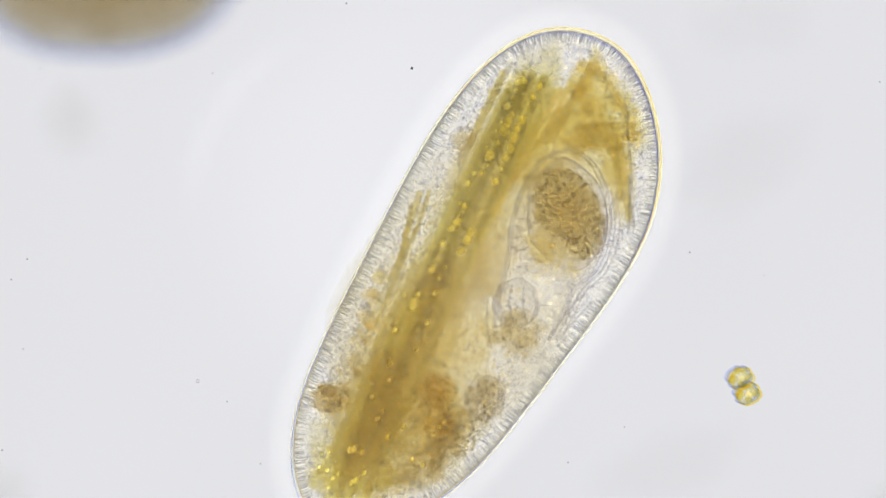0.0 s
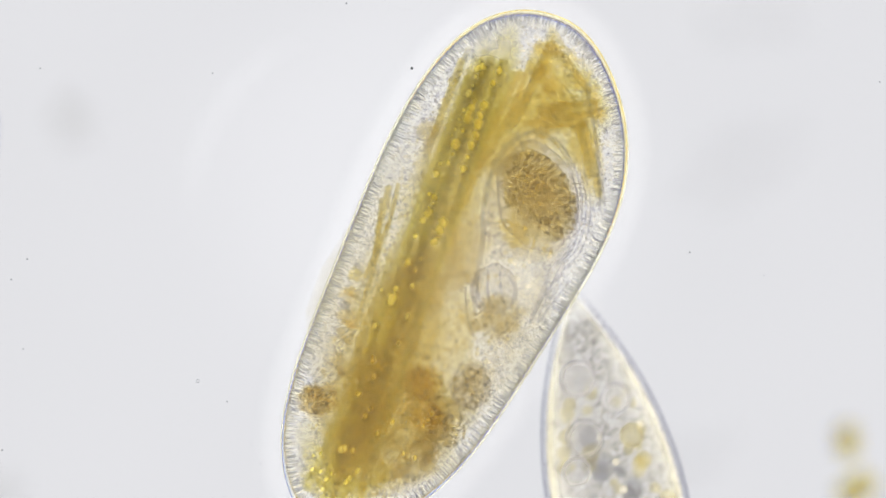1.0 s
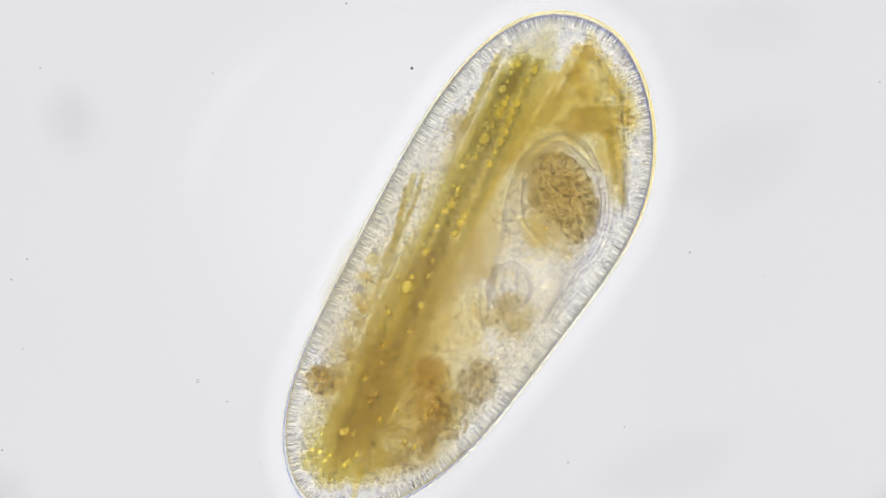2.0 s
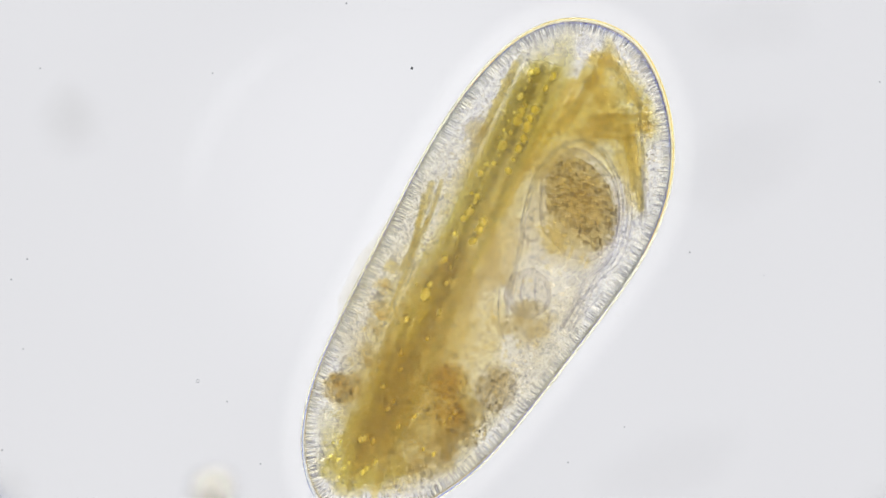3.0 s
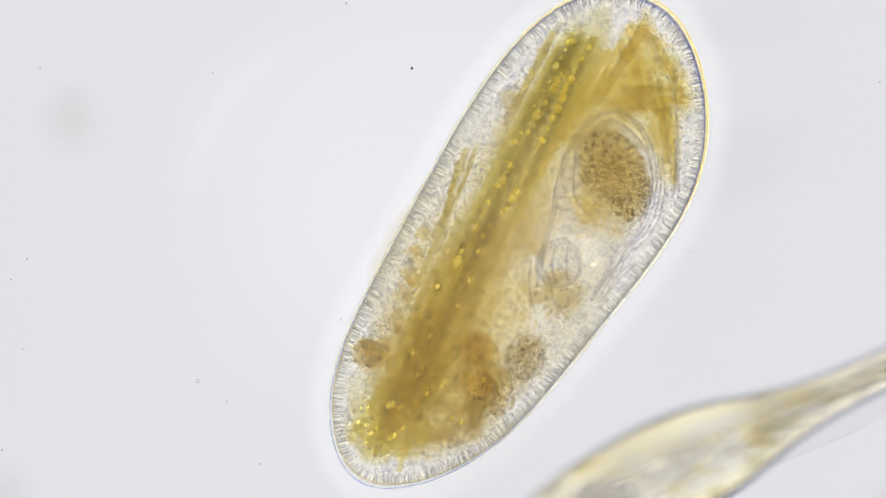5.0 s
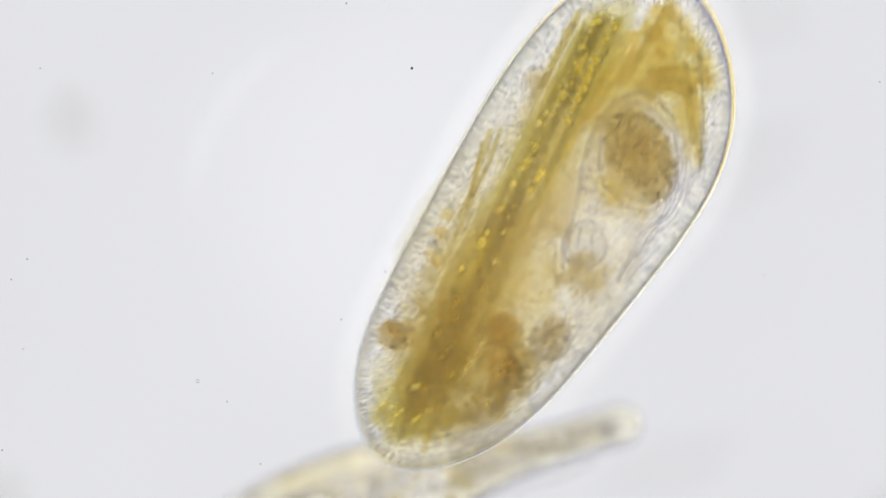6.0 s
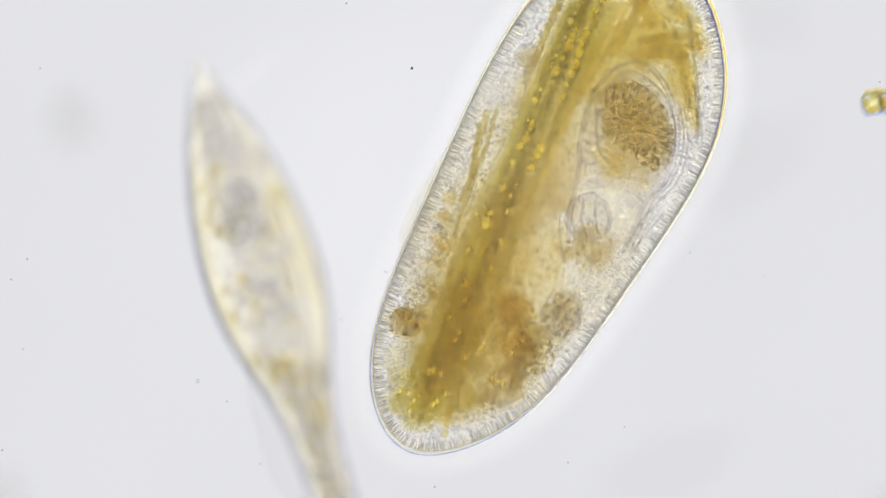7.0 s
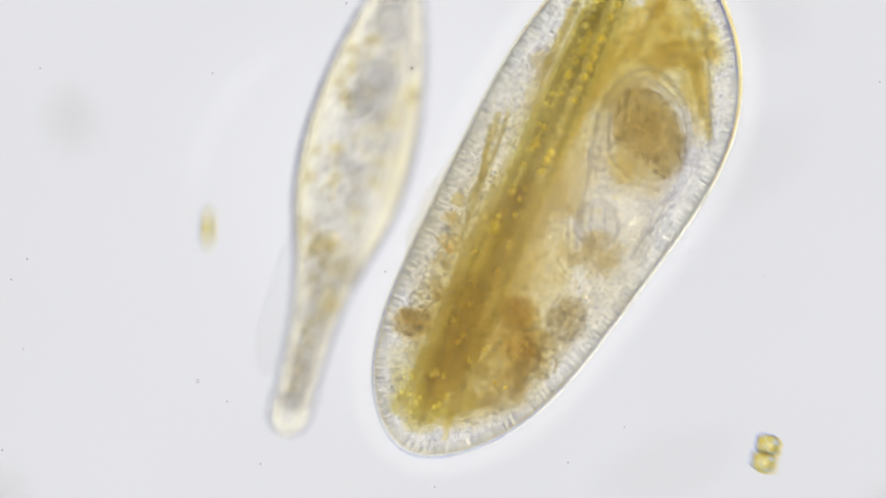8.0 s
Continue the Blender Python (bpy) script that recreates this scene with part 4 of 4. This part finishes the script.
# ---- how the living things move ----
def motions():
    rows = [(t, pose(*at_plan(x, y, z), 0, 0, a)) for t, x, y, a, z in (
        (0.0, 828, 498.5, 0.1, 0), (0.5, 831, 498, -0.5, 0), (0.7, 829, 497, -0.3, 0), (0.8, 815, 491, 1.8, 0), (0.9, 798, 485, 3.8, 0), (1.0, 786, 481, 5.0, 0),
        (1.2, 782, 474, 3.8, 0), (1.5, 782.5, 464, 1.2, 0), (1.7, 796, 464, -0.3, 0), (2.2, 825, 473, -0.3, 0), (2.8, 843, 479.5, 0, 0), (3.0, 849, 481, -0.2, 0), (3.2, 855, 478, -0.3, -0.03),
        (3.3, 868, 466, -0.3, -0.04), (3.4, 890, 448, -0.3, -0.02), (3.5, 905, 439, -0.3, 0), (3.7, 904, 427, -0.8, 0), (4.0, 901.5, 422.5, -1.2, 0), (4.5, 908.5, 427, 0, 0), (4.7, 908, 425, -0.3, 0),
        (5.2, 904, 426, -2.4, 0), (5.8, 904, 425.5, -3.6, 0.02), (5.9, 922, 412, -2.6, 0.04), (6.0, 950, 392.5, -1.5, 0.05), (6.1, 955, 375, 0.2, 0.03), (6.3, 956, 354.5, 2.1, 0), (6.5, 955, 351.5, 2.5, 0),
        (7.0, 954, 351.5, 2.8, 0), (7.5, 961, 355, 2.0, 0.03), (7.8, 966, 357.5, 1.4, 0.07), (8.0, 970, 359, 0.9, 0.11))]
    walk(ciliate, rows)
    # the painted halo goes along with the ciliate
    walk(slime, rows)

    def tip(t, x, y, turn, roll, z):
        return t, pose(*at_plan(x + 452 * math.sin(radians(turn)), y + 452 * math.cos(radians(turn)), z), 0, roll, turn)

    def tail(t, x, y, turn, roll, z):
        return t, pose(*at_plan(x - 452 * math.sin(radians(turn)), y - 452 * math.cos(radians(turn)), z), 0, roll, turn)

    walk(swimmer, [
        tip(0.0, 2150, 900, -60, 0, -0.15), tip(0.4, 1760, 640, -42, 0, -0.15), tip(0.5, 1575, 500, -25, 0, -0.15), tip(0.6, 1290, 465, 0, 0, -0.15), tip(0.7, 1119, 483, 8.5, 0, -0.15),
        tip(0.8, 1075, 492, 11, 0, -0.15), tip(0.9, 1043, 507, 12, 0, -0.15), tip(1.0, 1012, 517, 12.3, 0, -0.16), tip(1.1, 988, 548, 15, 4, -0.18), tip(1.2, 968, 580, 17.5, 8, -0.21),
        tip(1.3, 938, 613, 21, 12, -0.24), tip(1.4, 914, 640, 24, 15, -0.27), tip(1.5, 890, 676, 26, 18, -0.30), tip(1.6, 850, 732, 30, 22, -0.33), tip(1.7, 800, 915, 36, 26, -0.38),
        tip(2.2, 560, 1150, 90, 30, -0.75), tail(2.6, 250, 1000, 140, 30, -0.85), tail(2.9, 310, 860, 172, 30, -0.85), tail(3.0, 380, 822, 176, 30, -0.85), tail(3.1, 470, 798, 180, 30, -0.85), tail(3.2, 532, 785, 182, 30, -0.85),
        tail(3.4, 680, 805, 182, 30, -0.85), tail(3.7, 912, 812, 178, 30, -0.83), tail(3.8, 892, 822, 178, 30, -0.83), tail(4.1, 905, 885, 172, 30, -0.75), tail(4.4, 1720, 1060, 116, 60, -0.45),
        tail(4.6, 1930, 780, 100, 60, -0.22), tail(4.7, 1895, 558, 112, 75, -0.18), tail(5.0, 1640, 620, 115, 60, -0.38), tail(5.4, 1260, 670, 120, 55, -0.60), tail(5.8, 1090, 690, 122, 60, -0.68),
        tail(5.9, 1108, 715, 115, 60, -0.68), tail(6.0, 1138, 742, 105.5, 60, -0.68), tail(6.1, 1098, 812, 97, 60, -0.63), tip(6.2, 140, 838, 84, 55, -0.57), tip(6.3, 60, 680, 68, 45, -0.38),
        tip(6.4, 32, 540, 55, 32, -0.18), tip(6.5, 92, 386, 42, 24, -0.08), tip(6.6, 170, 308, 35, 30, -0.12), tip(6.7, 210, 268, 30.5, 32, -0.30), tip(6.8, 247, 258, 29, 42, -0.48),
        tip(6.9, 291, 188, 23, 46, -0.54), tip(7.0, 346, 106, 17.5, 44, -0.64), tip(7.1, 383, 82, 12.5, 42, -0.65), tip(7.2, 422, 43, 9, 40, -0.65), tip(7.3, 466, 2, 5, 40, -0.65),
        tip(7.4, 503, -28, 1, 38, -0.64), tip(7.5, 535, -36, -2, 36, -0.63), tip(7.6, 570, -30, -6, 34, -0.60), tip(7.7, 604, -32, -8.5, 34, -0.57), tip(7.8, 637, -44, -10, 38, -0.53),
        tip(7.9, 689, -80, -13.0, 42, -0.49), tip(8.0, 731, -108, -14.6, 45, -0.45)])

    walk(drifter, [(t, pose(*at_plan(x, y, 0.95), 0, 0, a)) for t, x, y, a in (
        (0.0, 178, -103, 0), (0.1, 90, -88, 0), (0.2, 20, -73, -2), (0.3, -65, -68, -3), (0.4, -105, -35, -4), (0.5, -145, 0, -5), (0.6, -178, 45, -6), (0.8, -245, 130, -8), (1.0, -285, 220, -9), (1.2, -262, 320, -10),
        (2.0, -320, 640, -10), (2.8, -320, 1110, -10), (3.0, -215, 1000, -8), (3.1, -150, 905, -5), (3.2, -160, 800, -4), (3.3, -195, 740, -4), (3.5, -330, 720, -4), (5.0, -480, 700, 0), (8.0, -500, 650, 0))])

    def drift(ob, rows, z=0.0):
        walk(ob, [(t, pose(*at_plan(x, y, z + zz), tx, 0, a)) for t, x, y, a, tx, zz in rows])

    drift(alga_pair, [(0.0, 1316, 683, 0, 0, 0), (0.1, 1309, 680, 6, 0, 0), (0.2, 1308, 680, 14, 0, 0), (0.3, 1318, 674, 28, 0, 0), (0.4, 1346, 710, 45, 20, 0.1), (0.5, 1400, 800, 60, 30, -0.5), (0.6, 1420, 900, 70, 40, -0.6),
                      (0.8, 1450, 930, 80, 40, -0.5), (0.9, 1482, 900, 85, 30, 1.15), (1.0, 1515, 868, 90, 30, 1.15), (1.1, 1562, 848, 95, 30, 1.15), (1.3, 1680, 800, 100, 20, 0.3), (8.0, 1900, 600, 120, 0, 0.2)])
    drift(alga_wisp, [(0.0, 1330, 960, -20, 0, 0), (0.2, 1334, 884, 10, 0, 0), (0.3, 1352, 872, 25, 0, 0), (0.4, 1320, 885, 10, 0, 0), (0.5, 1272, 862, -10, 0, 0.9), (0.6, 1280, 930, -20, 0, 0.9), (0.8, 1372, 872, -30, 30, 1.1), (0.9, 1430, 817, -10, 30, 1.1),
                      (1.0, 1497, 780, 10, 30, 1.1), (1.1, 1560, 760, 20, 30, 1.1), (1.4, 1750, 700, 30, 30, 0.4), (8.0, 2000, 600, 60, 0, 0.2)])
    drift(alga_fast, [(0.0, 1900, 200, -60, 0, 0.1), (2.8, 1650, 140, -60, 0, 0.1), (3.1, 1566, 100, -55, 0, 0.1), (3.2, 1499, 90, -50, 0, 0.1), (3.3, 1410, 135, -35, 0, 0.3), (3.4, 1337, 302, -25, 0, 0.9), (3.5, 1182, 588, -35, 0, 1.1), (3.6, 1058, 824, -10, 0, 0.35),
                      (3.7, 990, 1010, 0, 0, 0.3), (4.2, 900, 1300, 20, 0, 0.3), (8.0, 900, 1500, 60, 0, 0.3)])
    drift(alga_late, [(0.0, 1900, 260, -80, 0, 0.1), (3.5, 1610, 80, -80, 0, 0.1), (3.7, 1550, 97, -75, 0, 0.1), (3.8, 1511, 125, -70, 0, 0.12), (3.9, 1440, 186, -48, 0, 0.2), (4.0, 1374, 327, -20, 0, 0.85), (4.1, 1289, 501, -30, 0, 1.0), (4.2, 1155, 703, -40, 0, 1.1),
                      (4.3, 1198, 862, -70, 0, 0.35), (4.4, 1349, 858, -80, 30, 0.95), (4.5, 1471, 858, -60, 50, 1.05), (4.7, 1680, 870, -40, 50, 0.3), (8.0, 2000, 900, 0, 0, 0.3)])
    drift(alga_roll, [(0.0, 2000, 120, -60, 0, 0), (6.6, 1650, 150, -75, 0, 0), (7.0, 1560, 180, -80, 0, 0), (7.1, 1531, 202, -65, 0, 0.1), (7.2, 1487, 256, -42, 0, 0.1), (7.3, 1442, 339, -22, 0, 0.1), (7.4, 1386, 444, 15, 20, 0.18), (7.5, 1350, 529, 35, 20, 0.15),
                      (7.6, 1317, 610, 60, 20, 0.12), (7.7, 1297, 683, 88, 20, 0.08), (7.8, 1301, 743, 125, 10, 0.05), (7.9, 1325, 780, 145, 0, 0.05), (8.0, 1355, 803, 168, 0, 0.05)])
    drift(alga_single, [(0.0, -300, 1300, 0, 0, -0.8), (6.0, -200, 1200, 0, 0, -0.85), (6.8, 480, 1050, 0, 0, -0.9), (7.2, 545, 780, 10, 0, -0.8), (7.4, 570, 660, 20, 0, -0.5), (7.5, 598, 670, 30, 0, -0.15), (7.6, 578, 715, 60, 0, 0), (7.7, 545, 780, 80, 0, 0), (7.8, 424, 708, 40, 0, 0.1),
                        (7.9, 364, 560, 10, 0, 0.2), (8.0, 367, 403, -5, 0, 0.25)])


motions()
